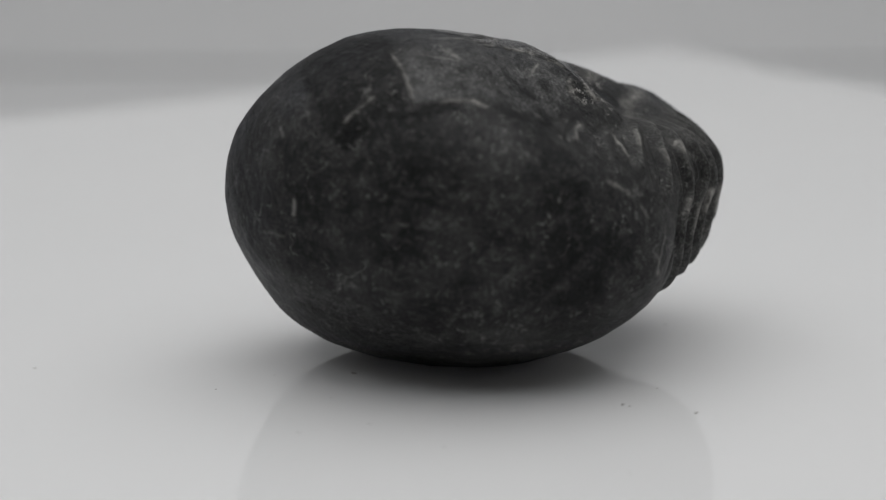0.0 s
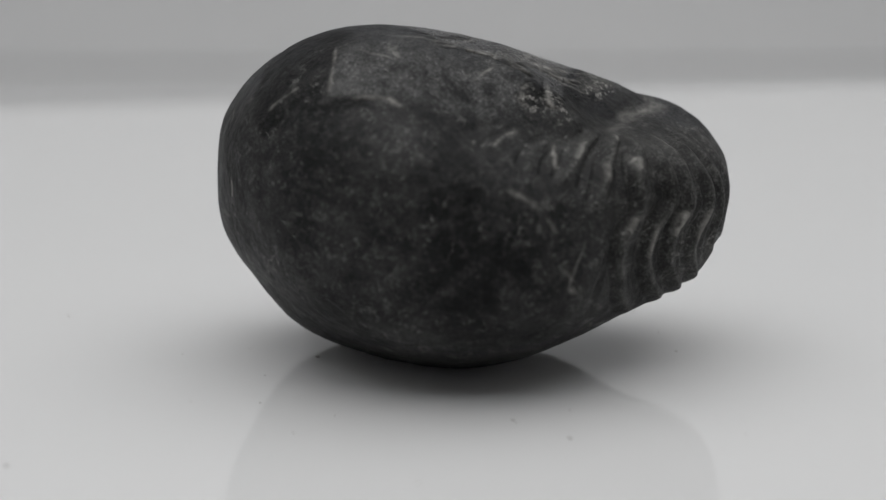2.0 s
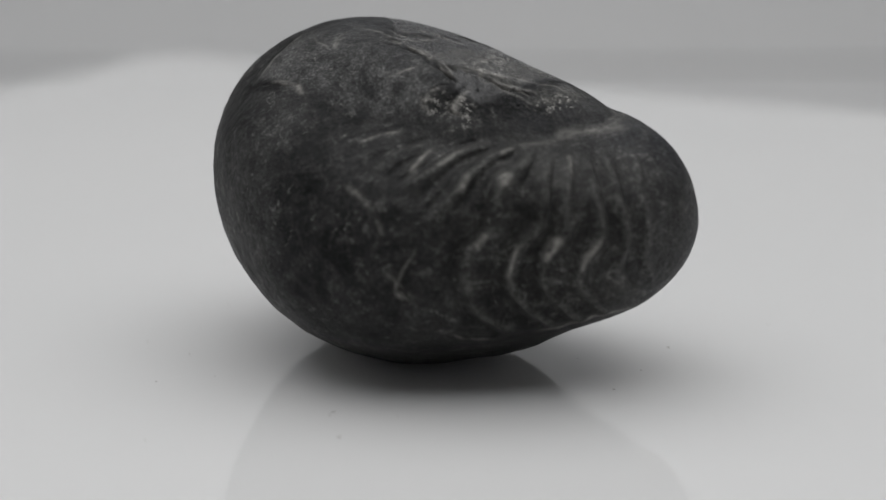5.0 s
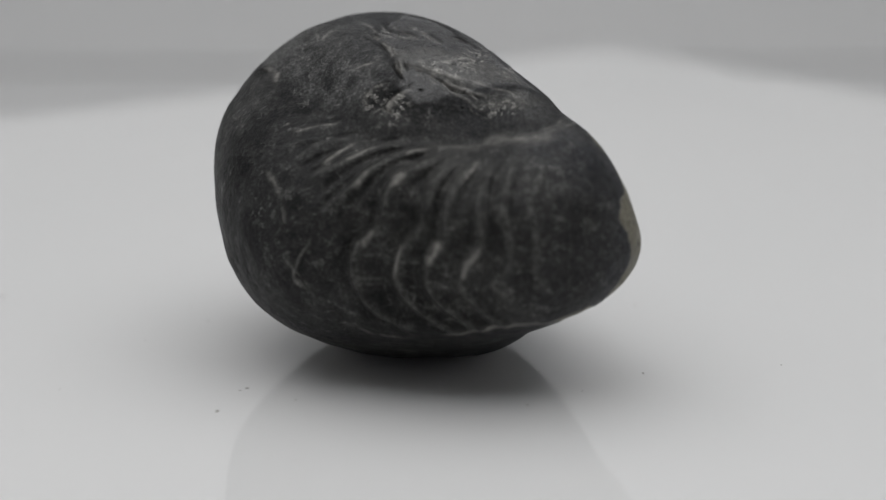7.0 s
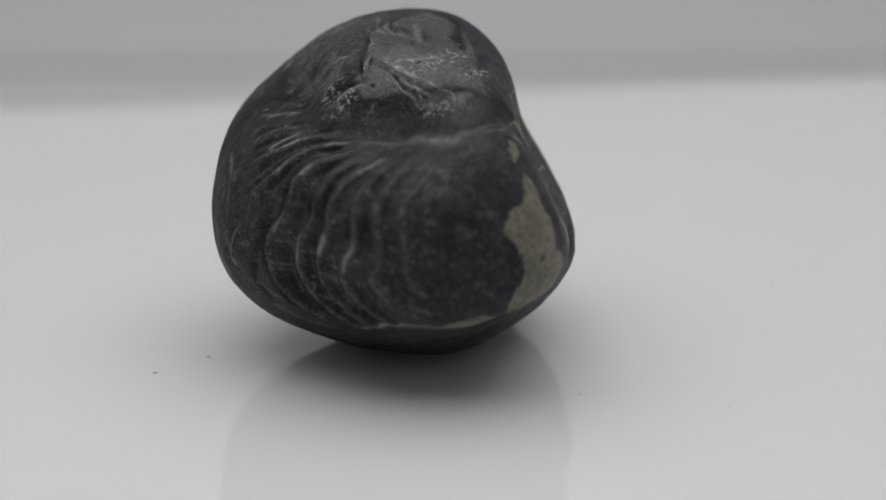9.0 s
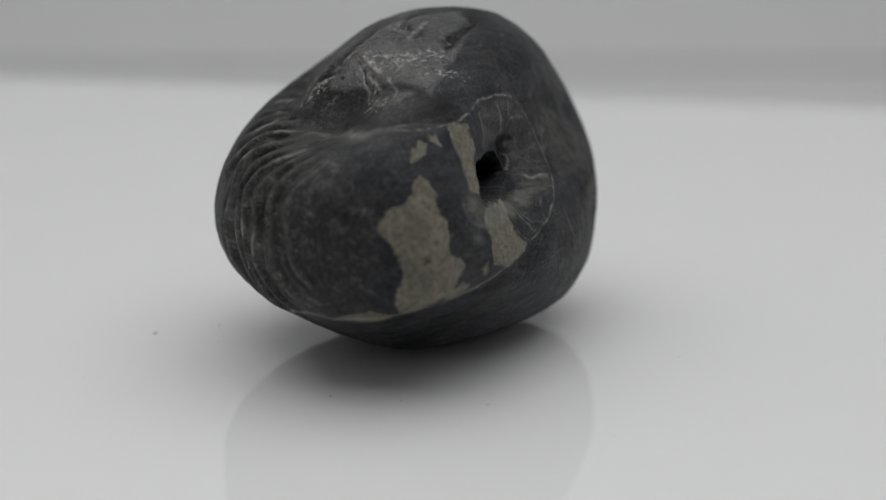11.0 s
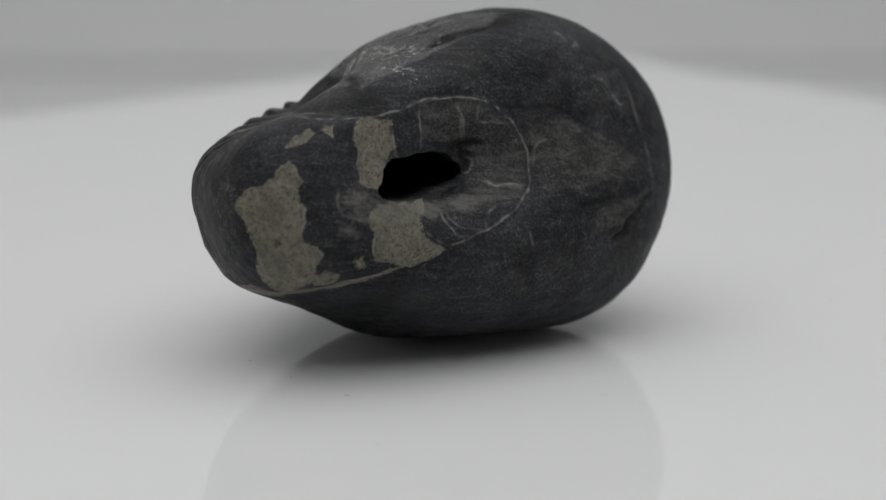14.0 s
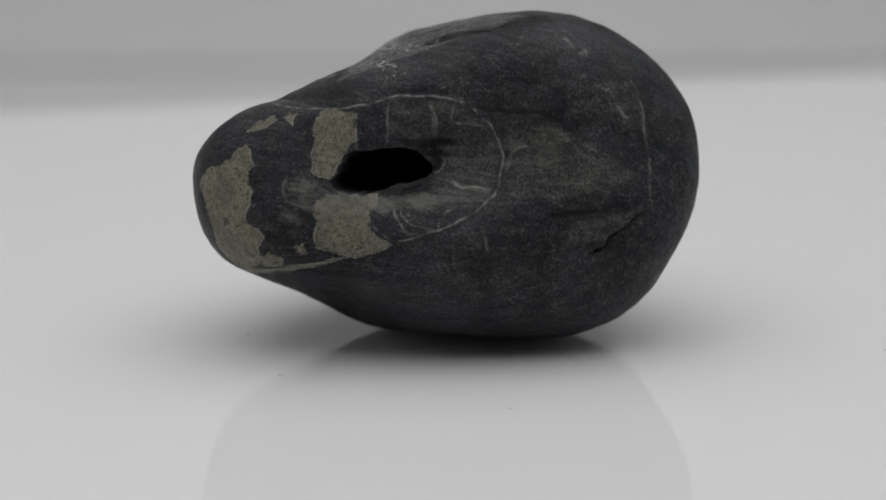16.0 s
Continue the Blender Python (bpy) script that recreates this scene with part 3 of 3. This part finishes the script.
    patch(((14.0, 58.6), (19.0, 60.3), (30.7, 59.1), (33.5, 56.1), (32.8, 52.6), (36.1, 49.0), (31.6, 47.9), (24.3, 50.8), (15.1, 53.0)), "dark")
    patch(((41.7, 58.7), (53.5, 54.8), (59.4, 51.4), (52.2, 50.7), (44.2, 54.2)), "dark")
    patch(((-39.6, 50.0), (-36.9, 56.8), (-14.1, 61.7), (-13.1, 55.9), (1.5, 55.1), (11.6, 53.1), (-9.1, 49.3), (-25.5, 49.2)), "dark")
    patch(((11.0, 73.4), (45.4, 71.1), (90.6, 64.7), (76.6, 63.2), (40.9, 66.7), (32.9, 65.2), (15.3, 68.0)), "speck")
    patch(((68.1, 60.6), (88.2, 53.3), (83.3, 51.1), (60.9, 57.3)), "speck")
    patch(((32.3, 52.7), (43.8, 51.0), (53.0, 46.7), (43.5, 45.5), (34.5, 47.9)), "speck")
    patch(((-39.1, 53.9), (-13.6, 59.5), (-10.8, 51.6), (-24.5, 46.8), (-33.8, 48.6)), "speck")
    vein(((-78.7, 79.2), (-56.6, 79.3), (-31.9, 76.1), (-20.5, 74.1), (-16.4, 70.3), (-15.7, 66.3)), 0.12, 0.7)
    vein(((-7.0, 69.9), (11.3, 67.5), (29.9, 62.0), (41.4, 54.9)), 0.12, 0.7)
    vein(((-121.1, 76.5), (-102.8, 79.6), (-72.8, 81.8), (-24.7, 83.4)), 0.12, 0.6)
    crack(((-138.9, 81.7), (-95.4, 85.5), (-15.3, 86.3), (80.0, 82.2)), 0.2, -0.25)
    crack(((-78.6, 75.1), (-55.1, 76.9), (-32.3, 73.3), (-23.7, 70.4), (-19.0, 66.8), (-14.0, 63.0)), 0.18, -0.2)
    vein(((-100.0, 40.8), (-103.4, 47.1), (-111.2, 55.2), (-123.4, 62.2)), 0.14, 0.5)
    vein(((-112.9, 63.1), (-98.5, 62.1), (-89.9, 62.2)), 0.1, 0.5)
    vein(((-93.5, 65.0), (-102.2, 69.9)), 0.16, 0.5)
    crack(((-98.5, 37.3), (-94.6, 40.3), (-88.6, 41.4), (-85.5, 43.4), (-81.1, 42.1)), 0.2, -0.1)
    vein(((-85.5, 43.4), (-82.1, 42.2), (-80.3, 41.4)), 0.25, 0.6)
    patch(((-105.7, 35.9), (-100.0, 40.8), (-89.8, 42.9), (-87.0, 39.3), (-93.2, 36.4), (-98.4, 32.5)), "dark")
    vein(((-48.0, -9.7), (-46.3, -12.2), (-45.6, -16.7), (-44.4, -18.6)), 0.14, 0.55)
    vein(((-41.6, -3.1), (-43.5, -8.3), (-45.5, -13.2)), 0.14, 0.6)
    vein(((-48.9, 6.0), (-48.2, 1.9), (-46.4, -2.2)), 0.1, 0.4)
    vein(((23.6, 39.0), (32.9, 37.6), (39.6, 35.0), (45.8, 33.3)), 0.7, 0.26)
    vein(((-3.3, 37.3), (17.3, 37.7), (34.0, 35.8), (42.8, 35.7), (49.7, 35.5), (58.0, 35.6)), 0.35, 0.2)
    vein(((123.3, 16.1), (125.2, 22.1), (127.4, 25.2), (129.9, 25.8), (130.9, 24.2)), 0.13, 0.4)
    vein(((157.6, 33.4), (158.6, 30.4)), 0.2, 0.45)
    vein(((155.1, 53.5), (158.6, 52.6)), 0.3, 0.4)
    vein(((114.3, -5.1), (116.0, -8.2), (116.4, -12.7)), 0.12, 0.4)
    vein(((106.1, -2.4), (106.9, 0.3), (109.1, 2.0)), 0.1, 0.5)
    crack(((142.0, -16.0), (144.4, -16.1), (146.0, -14.0)), 0.2, -0.35)
    crack(((129.3, -3.3), (137.3, -2.9), (145.3, -1.6), (151.4, -0.1)), 0.3, -0.15)
    crack(((112.1, 41.9), (124.0, 39.9), (135.2, 36.6), (140.5, 33.5)), 0.3, -0.12)
    vein(((85.5, 40.5), (87.1, 35.9), (87.5, 28.1)), 0.1, 0.5)
    vein(((99.0, 44.5), (100.1, 39.9), (100.9, 33.2)), 0.1, 0.5)
    vein(((108.1, 44.1), (107.1, 37.8), (112.2, 36.3), (117.2, 35.9)), 0.1, 0.5)

    patch(((71.7, 10.4), (73.9, 12.3), (79.0, 9.6), (88.1, 7.0), (95.1, 6.5), (103.6, 8.7), (117.8, 8.3), (117.8, 5.8), (115.8, 5.1), (99.8, 1.8), (88.7, 1.3), (79.8, 1.9), (75.9, 4.1)), "band")

    patch(((-125.4, 33.2), (-129.8, 39.3), (-133.8, 47.7), (-128.4, 55.3), (-132.4, 65.5), (-120.2, 63.7), (-118.4, 60.0), (-106.7, 51.5), (-103.1, 44.5), (-99.4, 36.6), (-102.2, 33.9), (-108.0, 34.7), (-110.2, 27.4), (-116.6, 24.0), (-123.8, 29.3)), "dark")
    vein(((-116.0, 61.4), (-117.3, 58.8), (-107.3, 51.5), (-101.6, 42.5), (-99.0, 37.1)), 0.13, 0.28)
    vein(((-119.0, 34.3), (-115.6, 40.0), (-113.0, 43.3)), 0.14, 0.45)
    vein(((-101.9, 68.5), (-94.5, 64.7), (-91.4, 64.3)), 0.2, 0.55)
    vein(((-93.2, 42.4), (-89.3, 42.3), (-85.1, 43.3), (-80.7, 42.3)), 0.18, 0.35)
    patch(((-74.6, 51.1), (-62.0, 60.7), (-33.8, 69.9), (-21.8, 66.3), (-36.1, 56.9), (-53.8, 50.0), (-66.6, 48.2)), "pale")
    patch(((33.9, 58.1), (41.8, 54.9), (52.7, 52.3), (60.3, 49.6), (57.0, 44.1), (50.2, 43.4), (39.9, 47.0), (37.0, 49.1)), "pale")
    patch(((9.0, 58.5), (22.1, 60.4), (29.9, 59.8), (33.5, 55.0), (37.0, 49.1), (29.3, 48.9), (16.7, 53.2), (5.3, 54.0), (-7.4, 51.8), (-8.2, 54.4)), "dark")
    patch(((43.4, 57.9), (63.2, 51.3), (61.9, 49.3), (51.8, 51.5), (40.9, 56.0)), "dark")
    patch(((-34.9, 49.1), (-34.9, 54.0), (-22.8, 60.0), (-15.8, 60.1), (-14.9, 55.6), (-27.7, 49.3)), "dark")
    crack(((149.4, 72.1), (121.7, 72.5), (102.4, 70.2), (87.6, 66.0)), 0.12, -0.16)
    patch(((17.1, 72.0), (36.3, 71.9), (59.1, 67.5), (50.2, 64.3), (31.6, 66.7), (18.3, 69.0)), "speck")
    patch(((73.3, 71.0), (82.5, 68.2), (72.7, 65.1), (62.1, 66.4)), "speck")
    patch(((-11.5, 60.9), (-3.3, 68.7), (10.8, 66.9), (27.6, 61.5), (24.0, 59.7), (11.1, 58.2), (-6.5, 55.1)), "gloss")

    vein(((72.6, 2.0), (74.6, 1.0), (76.8, -1.8)), 0.35, 0.28)

    # worn dents and grain
    lift += 0.07 * lattice_noise(base / 6.0, 11) + 0.07 * lattice_noise(base / 2.2, 12) + 0.035 * lattice_noise(base / 0.9, 13)
    lift += 0.018 * lattice_noise(base / 0.4, 14)
    # grazed top and whorl are rougher
    lift += np.clip(marks["mineral"] * 4, -0.5, 0.5) * -0.05
    lift -= 0.5 * np.clip(marks["pit"] * 1.2 + 0.4, 0, 1) * (0.6 + 0.8 * lattice_noise(base / 0.7, 15))
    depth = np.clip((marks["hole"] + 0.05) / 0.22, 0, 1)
    p = base + out * lift[:, None]
    bore = np.array((-0.17, 0.97, 0.17))
    ragged = 1 + 0.25 * lattice_noise(base / 1.1, 16) + 0.12 * lattice_noise(base / 0.4, 17)
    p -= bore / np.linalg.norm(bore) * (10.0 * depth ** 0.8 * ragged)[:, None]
    marks["whorl"] = np.exp(-((u - way([(5.0, 5.0)])[0]) ** 2).sum(1) ** 2 / 0.35)
    marks["face"] = (1 - 0.8 * marks["whorl"]) * np.clip(0.5 + 1.6 * (u @ np.array((-0.35, 0.9, 0.1))) + 0.35 * lattice_noise(base / 5.0, 18), 0, 1)
    # settle the belly on the board
    low = p[:, 2].min()
    p[:, 2] -= (low + 0.03) * np.exp(-np.maximum(p[:, 2] - low, 0) / 0.5)
    p[:, 2] = np.maximum(p[:, 2], 0.0)
    return p, marks, regions


def stone_material():
    m, nt, b = material("dark_fossil_stone")

    def mark(name):
        n = nt.nodes.new("ShaderNodeAttribute")
        n.attribute_name = name
        return n.outputs["Fac"]

    def edge(name, wobble, low, high):
        grain = math_node(nt, "MULTIPLY", math_node(nt, "SUBTRACT", noise_tex(nt, 2600.0, 3.0), 0.5), wobble)
        return ramp(nt, math_node(nt, "ADD", math_node(nt, "MULTIPLY", math_node(nt, "ADD", mark(name), grain), 0.25), 0.5),
                    [(0.5 + low * 0.25, 0.0), (0.5 + high * 0.25, 1.0)])

    def stretched(scale, factors, turn, detail=4.0):
        coord = nt.nodes.new("ShaderNodeTexCoord")
        place = nt.nodes.new("ShaderNodeMapping")
        place.inputs["Scale"].default_value, place.inputs["Rotation"].default_value = factors, turn
        nt.links.new(coord.outputs["Object"], place.inputs["Vector"])
        return noise_tex(nt, scale, detail, 0.65, place.outputs["Vector"])

    cloud = noise_tex(nt, 130.0, 6.0, 0.62)
    smudge = noise_tex(nt, 560.0, 7.0, 0.72)
    scuff = stretched(900.0, (0.3, 1.0, 1.0), (0.3, 0.5, 0.4))
    scratch = stretched(1300.0, (1.0, 0.16, 1.0), (0.9, 0.2, 0.8), 2.0)
    fleck = noise_tex(nt, 1900.0, 4.0, 0.7)
    base = ramp(nt, cloud, [(0.36, (0.0065, 0.0067, 0.0072)), (0.5, (0.0125, 0.0126, 0.0129)), (0.66, (0.032, 0.032, 0.0315))])
    base = mix(nt, math_node(nt, "MULTIPLY", mark("whorl"), ramp(nt, noise_tex(nt, 240.0, 5.0, 0.65), [(0.35, 0.2), (0.65, 0.9)])), base, (0.03, 0.0295, 0.028))
    base = mix(nt, math_node(nt, "MULTIPLY", mark("face"), ramp(nt, noise_tex(nt, 170.0, 4.0), [(0.35, 0.1), (0.65, 0.75)])), base, (0.025, 0.027, 0.034))
    brushed = stretched(1300.0, (0.07, 1.0, 1.0), (0.0, 0.12, 0.25))
    base = mix(nt, math_node(nt, "MULTIPLY", mark("face"), ramp(nt, brushed, [(0.48, 0.0), (0.68, 0.42)])), base, (0.07, 0.071, 0.074))
    lay = math_node(nt, "MULTIPLY", ramp(nt, smudge, [(0.48, 0.0), (0.66, 1.0)]), ramp(nt, scuff, [(0.4, 0.25), (0.62, 1.0)]))
    lay = math_node(nt, "MULTIPLY", lay, ramp(nt, mark("face"), [(0.2, 0.62), (0.9, 0.25)]))
    col = mix(nt, lay, base, (0.10, 0.099, 0.096))
    rub = math_node(nt, "MULTIPLY", ramp(nt, scratch, [(0.59, 0.0), (0.68, 1.0)]), ramp(nt, cloud, [(0.4, 0.05), (0.6, 0.75)]))
    rub = math_node(nt, "MULTIPLY", rub, ramp(nt, mark("face"), [(0.2, 0.8), (0.8, 0.12)]))
    col = mix(nt, rub, col, (0.14, 0.138, 0.132))
    col = mix(nt, math_node(nt, "MULTIPLY", ramp(nt, fleck, [(0.64, 0.0), (0.72, 1.0)]), math_node(nt, "MULTIPLY", ramp(nt, mark("face"), [(0.2, 0.8), (0.8, 0.1)]), ramp(nt, cloud, [(0.42, 0.1), (0.65, 0.7)]))), col, (0.16, 0.158, 0.15))
    pale = math_node(nt, "MULTIPLY", edge("pale", 3.0, -1.0, 0.9), ramp(nt, smudge, [(0.38, 0.02), (0.64, 0.8)]))
    pale = math_node(nt, "MULTIPLY", pale, ramp(nt, math_node(nt, "MULTIPLY", mark("face"), brushed), [(0.0, 1.0), (0.45, 0.2), (0.62, 0.9)]))
    col = mix(nt, pale, col, (0.115, 0.115, 0.114))
    col = mix(nt, math_node(nt, "MULTIPLY", edge("gloss", 0.5, -0.15, 0.15), ramp(nt, smudge, [(0.4, 0.6), (0.66, 0.15)])), col, (0.038, 0.038, 0.039))
    brush = ramp(nt, brushed, [(0.35, 0.45), (0.65, 0.95)])
    col = mix(nt, math_node(nt, "MULTIPLY", edge("facet", 0.6, -0.35, 0.35), math_node(nt, "MULTIPLY", brush, 0.55)), col, (0.075, 0.073, 0.066))
    col = mix(nt, math_node(nt, "MULTIPLY", edge("dark", 1.3, -0.4, 0.5), ramp(nt, smudge, [(0.4, 0.85), (0.62, 0.3)])), col, (0.008, 0.008, 0.0082))
    mottle = math_node(nt, "MULTIPLY", ramp(nt, noise_tex(nt, 620.0, 6.0, 0.75), [(0.53, 0.0), (0.64, 0.8)]), math_node(nt, "MULTIPLY", mark("whorl"), ramp(nt, cloud, [(0.42, 0.25), (0.58, 1.0)])))
    col = mix(nt, mottle, col, (0.115, 0.113, 0.107))
    # rib crests paled: rubbed stone and the highlight from above in one colour
    worn = math_node(nt, "MULTIPLY", mark("wear_glint"), ramp(nt, noise_tex(nt, 780.0, 7.0, 0.78), [(0.44, 0.02), (0.62, 0.68)]))
    col = mix(nt, worn, col, (0.13, 0.13, 0.122))
    grit = math_node(nt, "MULTIPLY", edge("speck", 0.8, -0.5, 0.4), ramp(nt, noise_tex(nt, 1500.0, 5.0, 0.72), [(0.53, 0.0), (0.6, 0.85)]))
    col = mix(nt, grit, col, (0.34, 0.33, 0.31))
    # hair-fine wisps and scuffs
    thread = math_node(nt, "ABSOLUTE", math_node(nt, "SUBTRACT", noise_tex(nt, 300.0, 3.0, 0.6), 0.5))
    wisp = math_node(nt, "MULTIPLY", ramp(nt, thread, [(0.0, 1.0), (0.014, 0.0)]), ramp(nt, noise_tex(nt, 420.0, 2.0), [(0.54, 0.0), (0.66, 0.85)]))
    wisp = math_node(nt, "MULTIPLY", wisp, ramp(nt, mark("face"), [(0.2, 1.0), (0.8, 0.4)]))
    col = mix(nt, wisp, col, (0.15, 0.148, 0.142))
    # fine salt-and-pepper grain
    tone = nt.nodes.new("ShaderNodeMix")
    tone.data_type, tone.blend_type = "RGBA", "MULTIPLY"
    tone.inputs["Factor"].default_value = 1.0
    nt.links.new(col, tone.inputs["A"])
    nt.links.new(ramp(nt, noise_tex(nt, 3600.0, 5.0, 0.75), [(0.33, 0.36), (0.5, 0.88), (0.66, 2.2)]), tone.inputs["B"])
    col = tone.outputs["Result"]
    ore = ramp(nt, noise_tex(nt, 1500.0, 8.0, 0.8), [(0.36, (0.1, 0.093, 0.07)), (0.5, (0.19, 0.178, 0.137)), (0.66, (0.27, 0.256, 0.2))])
    ore = mix(nt, ramp(nt, noise_tex(nt, 330.0, 4.0, 0.65), [(0.45, 0.0), (0.68, 0.65)]), ore, (0.085, 0.082, 0.068))
    ore = mix(nt, ramp(nt, noise_tex(nt, 900.0, 3.0, 0.6), [(0.64, 0.0), (0.7, 0.7)]), ore, (0.03, 0.026, 0.022))
    ore = mix(nt, ramp(nt, noise_tex(nt, 3800.0, 3.0, 0.7), [(0.52, 0.0), (0.66, 0.75)]), ore, (0.035, 0.032, 0.026))
    col = mix(nt, edge("mineral", 1.1, -0.1, 0.14), col, ore)
    rim = math_node(nt, "ABSOLUTE", math_node(nt, "ADD", mark("mineral"), math_node(nt, "MULTIPLY", math_node(nt, "SUBTRACT", noise_tex(nt, 2600.0, 3.0), 0.5), 0.3)))
    rim = math_node(nt, "MULTIPLY", ramp(nt, rim, [(0.03, 1.0), (0.13, 0.0)]), ramp(nt, noise_tex(nt, 700.0, 3.0), [(0.42, 0.05), (0.6, 0.7)]))
    col = mix(nt, rim, col, (0.27, 0.26, 0.22))
    col = mix(nt, math_node(nt, "MULTIPLY", edge("facet", 0.6, -0.35, 0.35), ramp(nt, brushed, [(0.45, 0.0), (0.6, 0.1)])), col, (0.2, 0.195, 0.175))
    col = mix(nt, math_node(nt, "MULTIPLY", edge("band", 0.4, -0.15, 0.2), ramp(nt, brushed, [(0.38, 0.08), (0.6, 0.42)])), col, (0.2, 0.196, 0.178))
    col = mix(nt, math_node(nt, "MULTIPLY", edge("pit", 0.9, -0.2, 0.3), ramp(nt, noise_tex(nt, 800.0, 4.0, 0.65), [(0.4, 0.9), (0.6, 0.15)])), col, (0.009, 0.008, 0.0075))
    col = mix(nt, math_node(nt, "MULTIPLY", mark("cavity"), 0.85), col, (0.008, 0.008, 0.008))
    streak = ramp(nt, noise_tex(nt, 1100.0, 3.0), [(0.36, 0.3), (0.58, 1.0)])
    col = mix(nt, math_node(nt, "MULTIPLY", mark("vein"), streak, True), col, (0.31, 0.30, 0.28))
    # shade inside the hollow, painted near black on its walls
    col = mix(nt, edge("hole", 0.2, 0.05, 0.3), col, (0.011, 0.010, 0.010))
    nt.links.new(col, b.inputs["Base Color"])
    rgh = mix(nt, edge("gloss", 0.5, -0.15, 0.15), ramp(nt, smudge, [(0.35, 0.42), (0.65, 0.64)]), ramp(nt, fleck, [(0.4, 0.16), (0.65, 0.34)]))
    rgh = mix(nt, edge("dark", 1.3, -0.4, 0.5), rgh, (0.5, 0.5, 0.5))
    nt.links.new(rgh, b.inputs["Roughness"])
    shine = mix(nt, edge("gloss", 0.5, -0.15, 0.15), ramp(nt, cloud, [(0.36, 0.13), (0.64, 0.26)]), (0.5, 0.5, 0.5))
    nt.links.new(mix(nt, edge("dark", 1.3, -0.4, 0.5), shine, (0.1, 0.1, 0.1)), b.inputs["Specular IOR Level"])
    h = math_node(nt, "ADD", smudge, math_node(nt, "MULTIPLY", fleck, 0.6))
    h = math_node(nt, "ADD", h, math_node(nt, "MULTIPLY", noise_tex(nt, 3600.0, 3.0, 0.7), 0.25))
    bump(nt, b, h, 0.6, 0.00025)
    return m


STONE = stone_material()


def fossil_stone():
    root = tagged(new("fossil_stone"), label="dark grey water-worn fossil stone with ribbed whorl on white board", category="fossil")
    u, quads = cube_sphere(CELLS)
    p, marks, regions = sculpt(u)
    owner = np.zeros(len(p), int)
    for k, (kind, verts) in enumerate(regions):
        owner[verts] = k + 1
    owner = owner[quads].min(axis=1)
    for k in range(len(regions) + 1):
        sub = quads[owner == k]
        if not len(sub):
            continue
        keep, sub_index = np.unique(sub, return_inverse=True)
        kind = "body" if k == 0 else {"mineral": "mineral_patch", "hole": "hollow"}[regions[k - 1][0]]
        me = bpy.data.meshes.new(kind)
        me.vertices.add(len(keep))
        me.vertices.foreach_set("co", (p[keep] / 1000).astype(np.float32).ravel())
        me.loops.add(sub.size)
        me.loops.foreach_set("vertex_index", sub_index.astype(np.int32).ravel())
        me.polygons.add(len(sub))
        me.polygons.foreach_set("loop_start", np.arange(0, sub.size, 4, dtype=np.int32))
        me.update(calc_edges=True)
        me.validate()
        me.shade_smooth()
        for name, values in marks.items():
            me.attributes.new(name, "FLOAT", "POINT").data.foreach_set("value", values[keep].astype(np.float32))
        me.materials.append(STONE)
        ob = new(kind, me)
        ob.parent = root
        tagged(ob, label={"body": "", "mineral_patch": "dull brassy grey mineral patch", "hollow": "ragged black hollow"}[kind])
    return root


stone = fossil_stone()


# ---- dust on the board: place and size in millimetres ----
def dust():
    bm = bmesh.new()
    rng = random.Random(5)
    for x, y, s in ((21.8, -24.2, 0.56), (15.5, -21.7, 0.50), (16.0, -22.4, 0.32), (-10.7, -11.8, 0.85), (-18.6, -12.3, 0.29), (-23.9, -16.8, 0.29), (-42.9, -9.9, 0.36), (36.0, -16.5, 0.22), (-14.8, -29.5, 0.36), (-12.5, -19.4, 0.29), (22.0, 5.1, 0.42), (-19.9, -51.1, 0.58), (-0.2, -27.5, 0.29), (-8.5, -27.0, 0.36), (-1.5, -33.2, 0.43), (19.2, -16.8, 0.29), (13.0, 17.4, 0.36), (18.1, 10.8, 0.32), (11.8, 7.2, 0.22), (14.5, -39.9, 0.25), (11.1, 31.7, 0.25), (-11.6, 20.3, 0.42), (-36.4, 8.6, 0.22)):
        for k in range(3 if s > 0.55 else 2):
            w = s * rng.uniform(0.2, 0.4)
            m = Matrix.Translation(((x + rng.uniform(-0.5, 0.5) * s) / 1000, (y + rng.uniform(-0.3, 0.3) * s) / 1000, w * 0.00018))
            m = m @ Euler((0, 0, rng.uniform(0, 6))).to_matrix().to_4x4() @ Matrix.Diagonal((w / 1000, w * 0.0005, w * 0.0002, 1))
            vs = bmesh.ops.create_icosphere(bm, subdivisions=2, radius=1, matrix=m)["verts"]
            for v in vs:
                v.co += Vector((rng.uniform(-1, 1), rng.uniform(-1, 1), 0)) * w * 0.00018
    return tagged(link("dust_specks", bm, DUST), label="tiny dark dust specks scattered on the white board", category="dust", kind="stuff")


specks = dust()


def motions():
    times = [0.5 * k for k in range(33)]
    walk(board, [(t, pose(0, 0, 0, rz=33.5 + TURN * t)) for t in times])
    for ob in (stone, specks):
        walk(ob, [(t, pose(0, 0, 0, rz=TURN * t)) for t in times])


motions()
